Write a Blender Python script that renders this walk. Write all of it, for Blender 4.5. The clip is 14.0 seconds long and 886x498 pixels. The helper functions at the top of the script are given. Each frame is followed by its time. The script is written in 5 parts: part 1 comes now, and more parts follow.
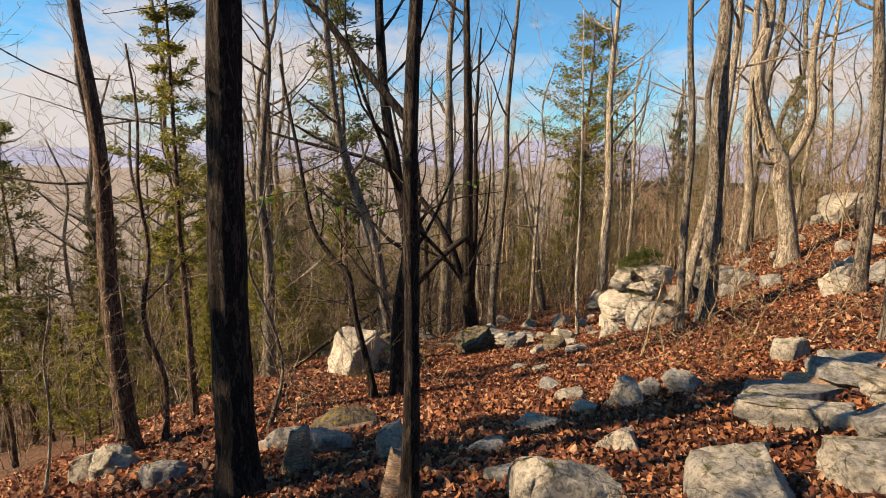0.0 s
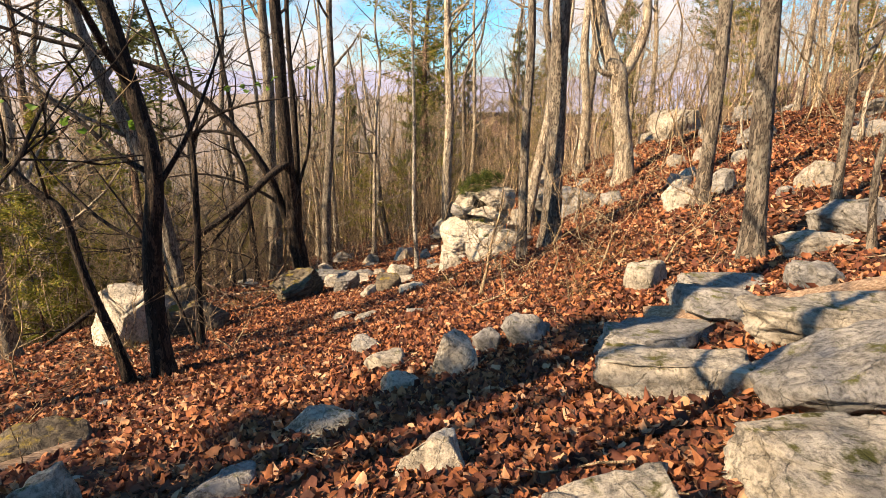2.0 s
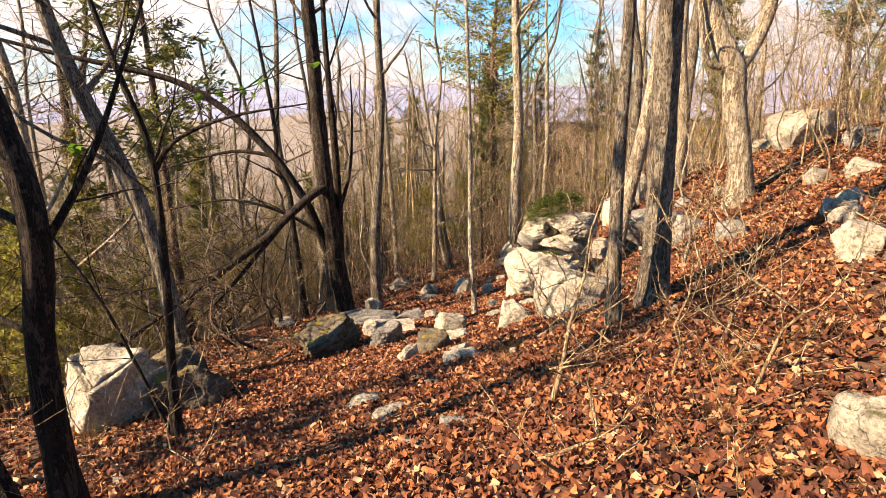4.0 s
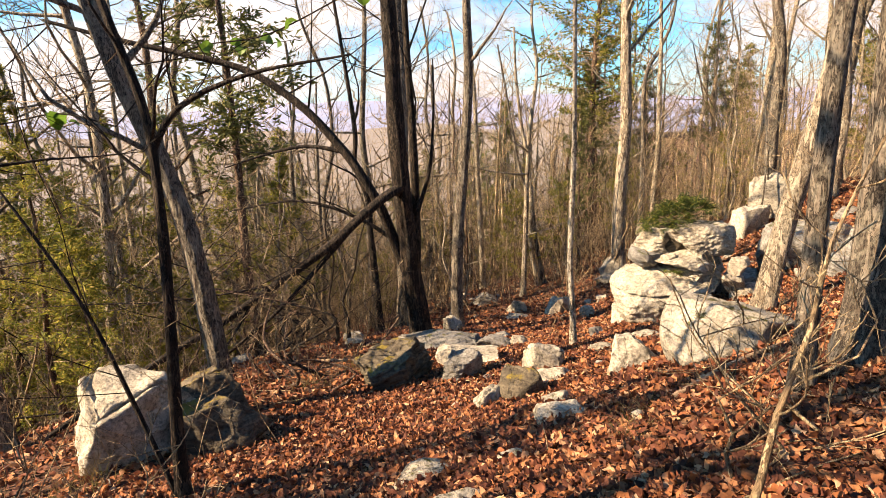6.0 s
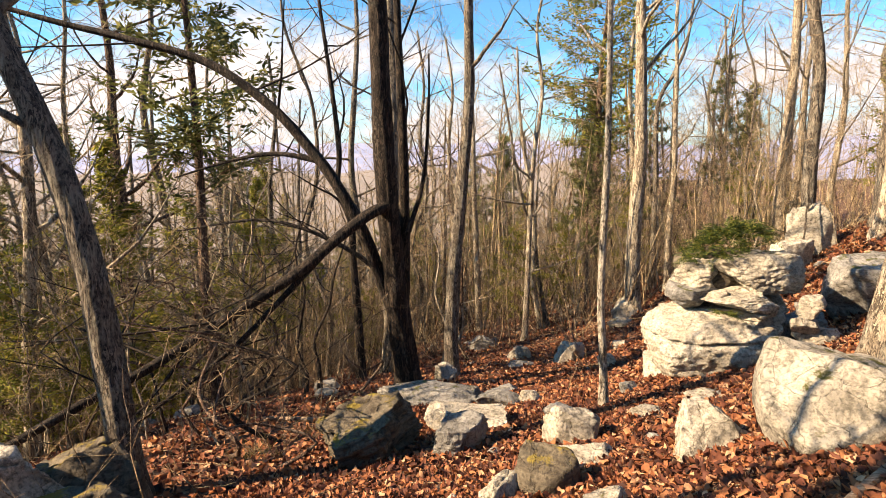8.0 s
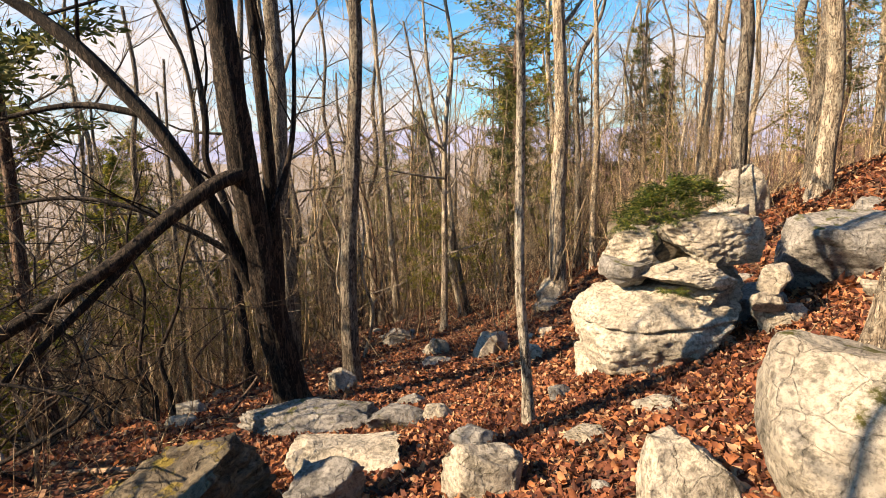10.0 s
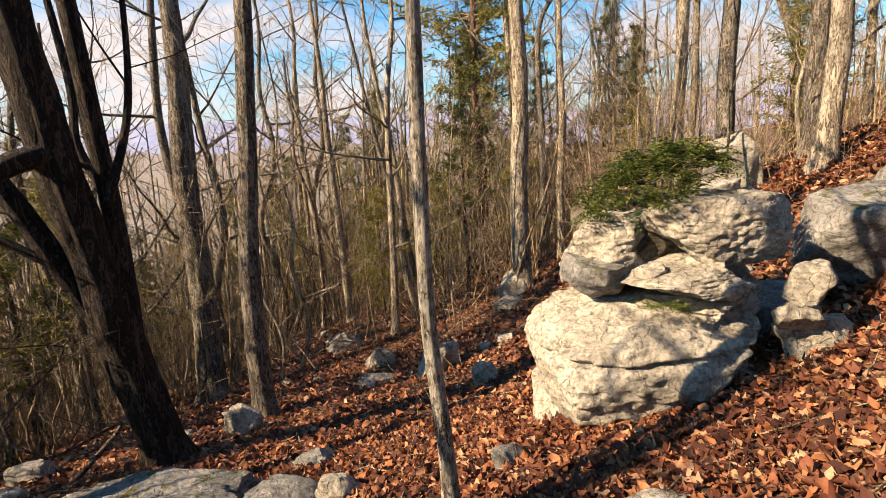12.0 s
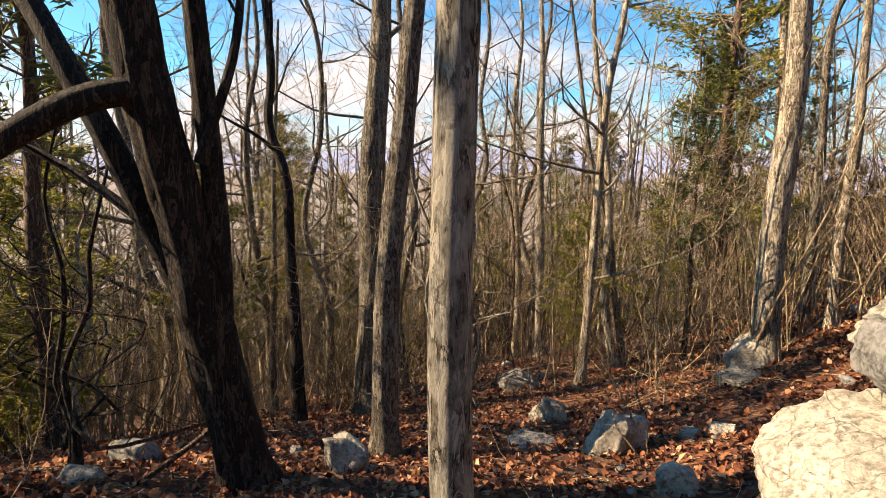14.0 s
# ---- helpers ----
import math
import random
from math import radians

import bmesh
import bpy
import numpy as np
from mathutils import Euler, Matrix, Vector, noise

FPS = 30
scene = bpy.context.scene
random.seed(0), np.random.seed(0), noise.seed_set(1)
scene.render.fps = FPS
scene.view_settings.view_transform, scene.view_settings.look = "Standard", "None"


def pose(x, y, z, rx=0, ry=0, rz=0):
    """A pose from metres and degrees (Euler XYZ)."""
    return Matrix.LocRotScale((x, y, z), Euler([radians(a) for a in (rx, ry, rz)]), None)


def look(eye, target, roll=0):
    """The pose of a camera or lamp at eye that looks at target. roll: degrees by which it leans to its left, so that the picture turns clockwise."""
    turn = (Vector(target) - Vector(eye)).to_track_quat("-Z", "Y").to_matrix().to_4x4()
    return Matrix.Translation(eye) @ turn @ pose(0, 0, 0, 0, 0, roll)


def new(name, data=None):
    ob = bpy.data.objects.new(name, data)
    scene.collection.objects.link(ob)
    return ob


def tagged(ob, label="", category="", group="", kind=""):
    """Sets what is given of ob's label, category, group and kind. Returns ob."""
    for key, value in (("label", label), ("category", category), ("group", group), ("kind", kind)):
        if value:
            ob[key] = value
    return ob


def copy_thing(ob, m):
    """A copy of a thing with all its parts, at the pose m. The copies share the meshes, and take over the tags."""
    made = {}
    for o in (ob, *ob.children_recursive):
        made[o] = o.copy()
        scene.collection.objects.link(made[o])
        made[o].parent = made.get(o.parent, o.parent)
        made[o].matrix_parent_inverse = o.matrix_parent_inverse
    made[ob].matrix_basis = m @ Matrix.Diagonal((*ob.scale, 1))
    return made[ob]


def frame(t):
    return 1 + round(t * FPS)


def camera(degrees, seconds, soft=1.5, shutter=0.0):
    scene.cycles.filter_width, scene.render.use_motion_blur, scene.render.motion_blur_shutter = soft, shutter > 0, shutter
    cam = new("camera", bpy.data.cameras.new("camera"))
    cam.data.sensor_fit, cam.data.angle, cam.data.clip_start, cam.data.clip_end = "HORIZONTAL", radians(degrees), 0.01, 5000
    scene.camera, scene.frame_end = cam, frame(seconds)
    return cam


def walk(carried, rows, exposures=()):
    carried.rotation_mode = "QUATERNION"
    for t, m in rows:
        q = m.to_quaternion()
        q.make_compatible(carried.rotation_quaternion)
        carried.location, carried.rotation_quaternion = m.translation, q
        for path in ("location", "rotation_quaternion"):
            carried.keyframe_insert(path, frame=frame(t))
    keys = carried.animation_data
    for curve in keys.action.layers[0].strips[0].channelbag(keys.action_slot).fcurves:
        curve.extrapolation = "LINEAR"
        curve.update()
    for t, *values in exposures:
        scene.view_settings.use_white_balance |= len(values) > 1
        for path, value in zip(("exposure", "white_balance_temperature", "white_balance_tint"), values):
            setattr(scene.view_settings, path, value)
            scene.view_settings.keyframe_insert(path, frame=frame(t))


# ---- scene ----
cam = camera(77.9, 14.0, soft=0.5)
METRES, EYE, TILT, LEAN, TURN = 13.0, 1.5, -9.0, 0.0, 0.0
ROWS = [
    (0.0, 0.0, 0.0, 0.0, 0.0, 0.0, -0.0),
    (0.5, 0.0124, 0.0165, -0.0046, -7.36, -2.05, 1.17),
    (1.0, 0.0207, 0.052, -0.0118, -12.56, -4.3, 2.07),
    (1.5, 0.0391, 0.0946, -0.0138, -14.74, -5.93, 2.34),
    (2.0, 0.0583, 0.1334, -0.0135, -15.25, -7.16, 2.08),
    (4.5, 0.1209, 0.3344, 0.0052, -4.37, -5.41, 2.46),
    (5.0, 0.1215, 0.367, 0.0019, -1.28, -5.44, 1.98),
    (5.5, 0.1234, 0.3895, 0.0001, 0.23, -5.52, 2.42),
    (6.0, 0.1285, 0.421, -0.0055, 1.68, -4.14, 1.88),
    (6.5, 0.1232, 0.4476, -0.0128, 3.89, -1.71, 1.31),
    (7.0, 0.121, 0.4823, -0.0193, 3.36, 0.62, 0.9),
    (9.5, 0.1434, 0.6475, -0.033, -4.52, -1.05, 2.31),
    (10.0, 0.1622, 0.6817, -0.0364, -6.57, -1.39, 3.1),
    (10.5, 0.1762, 0.722, -0.0367, -8.26, -1.02, 3.9),
    (11.0, 0.1908, 0.7511, -0.0388, -9.75, -1.02, 4.35),
    (11.5, 0.2088, 0.7781, -0.0378, -10.66, -2.2, 4.71),
    (12.0, 0.2212, 0.8054, -0.0332, -9.28, -3.08, 4.92),
    (12.5, 0.2412, 0.836, -0.0402, -6.35, -3.3, 4.63),
    (13.0, 0.2502, 0.8693, -0.0396, -2.61, -1.41, 3.53),
    (13.5, 0.2616, 0.9031, -0.0412, 3.01, 0.64, 1.23),
    (14.0, 0.2618, 0.9346, -0.0477, 13.71, 0.52, -2.86),
]
EXPOSURES = [(0.0, 1.18, 8150, 19), (1.0, 1.50, 8250, 20), (2.0, 1.66, 8350, 21), (4.5, 1.84, 8650, 23), (7.0, 1.82, 8500, 21), (9.5, 1.70, 8150, 20), (11.5, 1.52, 8050, 20), (13.0, 1.58, 8050, 20), (14.0, 1.70, 8050, 18)]
walk(cam, [(t, pose(0, 0, EYE, TILT, LEAN, TURN) @ pose(METRES * x, METRES * y, METRES * z, 90 + pitch, roll, yaw)) for t, x, y, z, yaw, pitch, roll in ROWS],
     exposures=EXPOSURES)

# ---- world, sun ----
SUN_AZ, SUN_EL = radians(256), radians(35)
sun_dir = Vector((math.sin(SUN_AZ) * math.cos(SUN_EL), math.cos(SUN_AZ) * math.cos(SUN_EL), math.sin(SUN_EL)))
world = bpy.data.worlds.new("world")
scene.world = world
world.use_nodes = True
wn, wl = world.node_tree.nodes, world.node_tree.links
wn.clear()
sky = wn.new("ShaderNodeTexSky")
sky.sky_type, sky.sun_disc, sky.sun_elevation, sky.sun_rotation = "NISHITA", False, SUN_EL, SUN_AZ
sky.air_density, sky.dust_density, sky.ozone_density = 1.0, 0.4, 2.5
co = wn.new("ShaderNodeTexCoord")
mp = wn.new("ShaderNodeMapping")
mp.inputs["Scale"].default_value = (1.0, 1.0, 2.6)
mp.inputs["Location"].default_value = (0.35, 0.1, 0.3)
cn = wn.new("ShaderNodeTexNoise")
cn.inputs["Scale"].default_value, cn.inputs["Detail"].default_value, cn.inputs["Roughness"].default_value = 2.2, 9, 0.6
sep = wn.new("ShaderNodeSeparateXYZ")
low = wn.new("ShaderNodeMapRange")
low.inputs["From Min"].default_value, low.inputs["From Max"].default_value = 0.0, 0.42
low.inputs["To Min"].default_value, low.inputs["To Max"].default_value = 0.24, -0.06
add = wn.new("ShaderNodeMath")
ramp = wn.new("ShaderNodeValToRGB")
ramp.color_ramp.elements[0].position, ramp.color_ramp.elements[1].position = 0.575, 0.72
tint = wn.new("ShaderNodeMix")
tint.data_type, tint.blend_type = "RGBA", "MULTIPLY"
tint.inputs[0].default_value = 1.0
tint.inputs[7].default_value = (0.85, 2.3, 3.1, 1)
mix = wn.new("ShaderNodeMix")
mix.data_type = "RGBA"
mix.inputs[7].default_value = (10.6, 11.6, 13.0, 1)
bg = wn.new("ShaderNodeBackground")
bg.inputs["Strength"].default_value = 0.028
wo = wn.new("ShaderNodeOutputWorld")
for a, b in ((co.outputs["Generated"], mp.inputs["Vector"]), (mp.outputs[0], cn.inputs["Vector"]), (co.outputs["Generated"], sep.inputs[0]),
             (sep.outputs["Z"], low.inputs["Value"]), (cn.outputs[0], add.inputs[0]), (low.outputs[0], add.inputs[1]), (add.outputs[0], ramp.inputs[0]),
             (sky.outputs[0], tint.inputs[6]), (tint.outputs[2], mix.inputs[6]), (ramp.outputs[0], mix.inputs[0]), (mix.outputs[2], bg.inputs[0]), (bg.outputs[0], wo.inputs[0])):
    wl.new(a, b)
lamp = bpy.data.lights.new("sun", "SUN")
lamp.energy, lamp.angle, lamp.color = 5.0, radians(0.55), (1.0, 0.87, 0.66)
sun = new("sun", lamp)
sun.matrix_world = look((-30, -10, 40), Vector((-30, -10, 40)) - sun_dir)


# ---- materials ----
def ramp_of(nt, stops, fac):
    r = nt.nodes.new("ShaderNodeValToRGB")
    e = r.color_ramp.elements
    while len(e) < len(stops):
        e.new(0.5)
    for el, (p, c) in zip(e, stops):
        el.position, el.color = p, (*c, 1)
    nt.links.new(fac, r.inputs[0])
    return r.outputs[0]


def noise_of(nt, vec, scale, detail=6, rough=0.6, dist=0.0):
    n = nt.nodes.new("ShaderNodeTexNoise")
    n.inputs["Scale"].default_value, n.inputs["Detail"].default_value = scale, detail
    n.inputs["Roughness"].default_value, n.inputs["Distortion"].default_value = rough, dist
    if vec is not None:
        nt.links.new(vec, n.inputs["Vector"])
    return n.outputs[0]


def mapped(nt, scale, coord="Object"):
    c, m = nt.nodes.new("ShaderNodeTexCoord"), nt.nodes.new("ShaderNodeMapping")
    m.inputs["Scale"].default_value = scale
    nt.links.new(c.outputs[coord], m.inputs["Vector"])
    return m.outputs[0]


def blend(nt, fac, a, b, mode="MIX"):
    m = nt.nodes.new("ShaderNodeMix")
    m.data_type, m.blend_type = "RGBA", mode
    for s, v in ((0, fac), (6, a), (7, b)):
        if isinstance(v, (int, float)):
            m.inputs[s].default_value = v
        elif isinstance(v, tuple):
            m.inputs[s].default_value = (*v, 1)
        else:
            nt.links.new(v, m.inputs[s])
    return m.outputs[2]


def bump_of(nt, height, strength, distance, normal=None):
    b = nt.nodes.new("ShaderNodeBump")
    b.inputs["Strength"].default_value, b.inputs["Distance"].default_value = strength, distance
    nt.links.new(height, b.inputs["Height"])
    if normal is not None:
        nt.links.new(normal, b.inputs["Normal"])
    return b.outputs[0]


def material(name, rough=0.85):
    m = bpy.data.materials.new(name)
    m.use_nodes = True
    b = m.node_tree.nodes["Principled BSDF"]
    b.inputs["Roughness"].default_value = rough
    b.inputs["Specular IOR Level"].default_value = 0.25
    return m, m.node_tree, b


def bark(name, dark, mid, pale, lichen, amount, fine=1.0):
    m, nt, b = material(name, 0.9)
    ridges = noise_of(nt, mapped(nt, (22 * fine, 22 * fine, 4.2 * fine)), 1.0, 9, 0.72, 0.8)
    patches = noise_of(nt, mapped(nt, (1, 1, 0.45)), 5.0, 6, 0.7)
    flakes = noise_of(nt, mapped(nt, (1, 1, 0.6)), 38.0, 4, 0.6)
    fissure = tuple(v * 0.55 for v in dark)
    c = ramp_of(nt, [(0.38, dark), (0.44, mid), (0.478, dark), (0.5, fissure), (0.522, dark), (0.55, pale), (0.62, mid)], ridges)
    spots = ramp_of(nt, [(0.5 - amount, (0, 0, 0)), (0.62 - amount, (1, 1, 1))], blend(nt, 0.45, patches, flakes))
    c = blend(nt, spots, c, blend(nt, 0.55, c, lichen))
    nt.links.new(c, b.inputs["Base Color"])
    nt.links.new(bump_of(nt, flakes, 0.4, 0.006, bump_of(nt, ridges, 1.0, 0.06)), b.inputs["Normal"])
    return m


# Darkest bark; on the oak and twin cedar it also holds their shade.
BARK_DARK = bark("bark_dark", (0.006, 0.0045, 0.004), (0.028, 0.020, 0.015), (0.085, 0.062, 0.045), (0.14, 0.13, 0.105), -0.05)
BARK_GREY = bark("bark_grey", (0.032, 0.026, 0.021), (0.13, 0.105, 0.082), (0.28, 0.235, 0.185), (0.33, 0.31, 0.25), 0.02)
BARK_PALE = bark("bark_pale", (0.062, 0.047, 0.034), (0.258, 0.207, 0.151), (0.493, 0.414, 0.319), (0.515, 0.482, 0.381), 0.03, 0.8)
BARK_RED = bark("bark_cedar", (0.035, 0.02, 0.014), (0.13, 0.075, 0.05), (0.27, 0.18, 0.13), (0.30, 0.26, 0.21), -0.02, 1.3)
BARK_FLAKY = bark("bark_flaky", (0.035, 0.026, 0.018), (0.25, 0.205, 0.155), (0.60, 0.53, 0.43), (0.64, 0.60, 0.50), 0.05, 2.0)
TWIG = bark("twig_bark", (0.131, 0.090, 0.055), (0.304, 0.217, 0.131), (0.580, 0.435, 0.275), (0.522, 0.464, 0.290), 0.0, 0.6)


def island_mat(name, stops, rough=0.75, through_light=0.25, vein=0.0):
    m, nt, b = material(name, rough)
    g = nt.nodes.new("ShaderNodeNewGeometry")
    c = ramp_of(nt, stops, g.outputs["Random Per Island"])
    n = noise_of(nt, mapped(nt, (1, 1, 1)), 45.0, 4)
    c = blend(nt, 0.55, c, ramp_of(nt, [(0.3, (0.45, 0.4, 0.38)), (0.7, (1, 1, 1))], n), "MULTIPLY")
    nt.links.new(c, b.inputs["Base Color"])
    t = nt.nodes.new("ShaderNodeBsdfTranslucent")
    nt.links.new(c, t.inputs[0])
    s = nt.nodes.new("ShaderNodeMixShader")
    s.inputs[0].default_value = through_light
    nt.links.new(b.outputs[0], s.inputs[1])
    nt.links.new(t.outputs[0], s.inputs[2])
    nt.links.new(s.outputs[0], nt.nodes["Material Output"].inputs[0])
    return m


LEAF = island_mat("dry_oak_leaf", [(0.0, (0.045, 0.019, 0.014)), (0.25, (0.115, 0.040, 0.026)), (0.5, (0.20, 0.072, 0.040)), (0.7, (0.33, 0.122, 0.052)), (0.86, (0.44, 0.20, 0.095)), (1.0, (0.54, 0.35, 0.22))])
CEDAR = island_mat("cedar_foliage", [(0.0, (0.090, 0.106, 0.022)), (0.45, (0.195, 0.212, 0.040)), (0.8, (0.325, 0.310, 0.060)), (1.0, (0.430, 0.330, 0.100))], 0.7, 0.5)
PINE = island_mat("pine_foliage", [(0.0, (0.070, 0.091, 0.028)), (0.5, (0.154, 0.175, 0.056)), (1.0, (0.280, 0.266, 0.098))], 0.7, 0.35)
FERN = island_mat("fern_frond", [(0.0, (0.014, 0.026, 0.006)), (0.5, (0.04, 0.07, 0.012)), (0.85, (0.11, 0.15, 0.025)), (1.0, (0.24, 0.21, 0.05))], 0.5, 0.3)
GREENLEAF = island_mat("green_leaf", [(0.0, (0.06, 0.16, 0.02)), (1.0, (0.16, 0.30, 0.05))], 0.5, 0.45)
GRASS = island_mat("dry_grass", [(0.0, (0.20, 0.13, 0.06)), (0.6, (0.36, 0.26, 0.13)), (1.0, (0.24, 0.25, 0.08))], 0.8, 0.25)


def rock_mat(name, pale, mid, dark, moss, moss_amount, streak=0.5):
    m, nt, b = material(name, 0.9)
    v = mapped(nt, (1, 1, 1))
    big = noise_of(nt, v, 2.2, 8, 0.62, 0.4)
    fine = noise_of(nt, v, 30.0, 7, 0.7)
    layers = noise_of(nt, mapped(nt, (1.2, 1.2, 9.0)), 2.4, 7, 0.65, 0.5)
    c = ramp_of(nt, [(0.32, dark), (0.45, mid), (0.6, pale)], blend(nt, streak, big, layers))
    c = blend(nt, 0.7, c, ramp_of(nt, [(0.36, (0.18, 0.17, 0.16)), (0.54, (1, 1, 1))], fine), "MULTIPLY")
    lich = ramp_of(nt, [(0.53, (0, 0, 0)), (0.60, (1, 1, 1))], noise_of(nt, v, 7.0, 9, 0.78))
    c = blend(nt, lich, c, blend(nt, 0.6, c, (0.07, 0.065, 0.05)))
    g = nt.nodes.new("ShaderNodeNewGeometry")
    sx = nt.nodes.new("ShaderNodeSeparateXYZ")
    nt.links.new(g.outputs["Normal"], sx.inputs[0])
    up = nt.nodes.new("ShaderNodeMath")
    up.operation = "MULTIPLY_ADD"
    up.inputs[1].default_value, up.inputs[2].default_value = 0.35, moss_amount
    nt.links.new(sx.outputs["Z"], up.inputs[0])
    mm = nt.nodes.new("ShaderNodeMath")
    nt.links.new(up.outputs[0], mm.inputs[0])
    nt.links.new(noise_of(nt, v, 5.0, 8, 0.7), mm.inputs[1])
    cover = ramp_of(nt, [(0.92, (0, 0, 0)), (1.02, (1, 1, 1))], mm.outputs[0])
    c = blend(nt, cover, c, blend(nt, fine, moss, (moss[0] * 2.4, moss[1] * 2.0, moss[2] * 2)))
    nt.links.new(c, b.inputs["Base Color"])
    cr = nt.nodes.new("ShaderNodeTexVoronoi")
    cr.feature = "DISTANCE_TO_EDGE"
    cr.inputs["Scale"].default_value = 4.6
    wv = nt.nodes.new("ShaderNodeVectorMath")
    wv.operation = "MULTIPLY_ADD"
    wv.inputs[1].default_value = (0.5, 0.5, 0.5)
    nn = nt.nodes.new("ShaderNodeTexNoise")
    nn.inputs["Scale"].default_value, nn.inputs["Detail"].default_value = 2.0, 6
    nt.links.new(v, nn.inputs["Vector"])
    nt.links.new(nn.outputs["Color"], wv.inputs[0])
    nt.links.new(v, wv.inputs[2])
    nt.links.new(wv.outputs[0], cr.inputs["Vector"])
    crack = ramp_of(nt, [(0.0, (0, 0, 0)), (0.02, (1, 1, 1))], cr.outputs["Distance"])
    nrm = bump_of(nt, big, 0.8, 0.12)
    nrm = bump_of(nt, layers, 0.35, 0.03, nrm)
    nrm = bump_of(nt, crack, 0.8, 0.02, nrm)
    nt.links.new(bump_of(nt, fine, 1.0, 0.02, nrm), b.inputs["Normal"])
    return m


ROCK = rock_mat("limestone", (0.414, 0.385, 0.318), (0.296, 0.270, 0.222), (0.111, 0.100, 0.081), (0.037, 0.041, 0.009), 0.06, 0.18)
ROCK_PALE = rock_mat("pale_limestone", (0.500, 0.460, 0.382), (0.365, 0.332, 0.270), (0.135, 0.119, 0.096), (0.074, 0.070, 0.016), -0.05, 0.2)
ROCK_GREY = rock_mat("grey_limestone", (0.311, 0.303, 0.281), (0.207, 0.201, 0.185), (0.074, 0.072, 0.067), (0.044, 0.052, 0.015), 0.05, 0.35)
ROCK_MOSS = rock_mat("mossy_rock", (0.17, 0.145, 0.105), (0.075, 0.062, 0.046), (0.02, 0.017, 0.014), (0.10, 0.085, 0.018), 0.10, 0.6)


def ground_mat():
    m, nt, b = material("leaf_litter_ground", 0.95)
    v = mapped(nt, (1, 1, 1))
    vo = nt.nodes.new("ShaderNodeTexVoronoi")
    vo.inputs["Scale"].default_value = 19.0
    nt.links.new(v, vo.inputs["Vector"])
    sc = nt.nodes.new("ShaderNodeSeparateColor")
    nt.links.new(vo.outputs["Color"], sc.inputs[0])
    c = ramp_of(nt, [(0.0, (0.02, 0.011, 0.008)), (0.4, (0.08, 0.034, 0.02)), (0.75, (0.17, 0.07, 0.034)), (1.0, (0.30, 0.165, 0.09))], sc.outputs[0])
    big = noise_of(nt, v, 0.7, 6, 0.6)
    c = blend(nt, ramp_of(nt, [(0.42, (0, 0, 0)), (0.62, (0.7, 0.7, 0.7))], big), c, (0.085, 0.055, 0.038))
    c = blend(nt, 0.6, c, ramp_of(nt, [(0.3, (0.4, 0.4, 0.4)), (0.65, (1, 1, 1))], noise_of(nt, v, 22.0, 6, 0.7)), "MULTIPLY")
    nt.links.new(c, b.inputs["Base Color"])
    nt.links.new(bump_of(nt, vo.outputs["Distance"], 0.8, 0.03), b.inputs["Normal"])
    return m


GROUND = ground_mat()


def plain(name, stops, scale, rough=0.85, stretch=(1, 1, 1), depth=0.01):
    m, nt, b = material(name, rough)
    n = noise_of(nt, mapped(nt, stretch), scale, 8, 0.65, 0.3)
    nt.links.new(ramp_of(nt, stops, n), b.inputs["Base Color"])
    nt.links.new(bump_of(nt, n, 0.8, depth), b.inputs["Normal"])
    return m


DEADWOOD = plain("weathered_wood", [(0.3, (0.06, 0.04, 0.028)), (0.5, (0.22, 0.15, 0.10)), (0.7, (0.40, 0.31, 0.23))], 3.0, 0.9, (2, 30, 30), 0.015)
# Woods colour greyed and lightened to hold the valley haze.
VALLEY = plain("far_valley_haze", [(0.35, (0.13, 0.112, 0.10)), (0.5, (0.21, 0.185, 0.167)), (0.65, (0.28, 0.24, 0.215))], 0.35, 1.0, (1, 1, 1), 0.8)
# Blue base colour and weak glow stand in for haze over the ridge.
HILLS = plain("far_hill_haze_glow", [(0.35, (0.10, 0.115, 0.17)), (0.5, (0.15, 0.155, 0.21)), (0.65, (0.20, 0.19, 0.23))], 0.012, 1.0, (1, 1, 1), 2.0)
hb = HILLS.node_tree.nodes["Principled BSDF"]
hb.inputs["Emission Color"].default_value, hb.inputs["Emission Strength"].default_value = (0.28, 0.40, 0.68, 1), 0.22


# ---- mesh helpers ----
class Geo:
    def __init__(self):
        self.v, self.f = [], []

    def mesh(self, name, mat, smooth=True):
        me = bpy.data.meshes.new(name)
        me.from_pydata(self.v, [], self.f)
        me.materials.append(mat)
        if smooth:
            me.polygons.foreach_set("use_smooth", [True] * len(me.polygons))
        me.update()
        return me


def part(name, data, parent=None, label=""):
    ob = new(name, data)
    if parent is not None:
        ob.parent = parent
    return tagged(ob, label) if label else ob


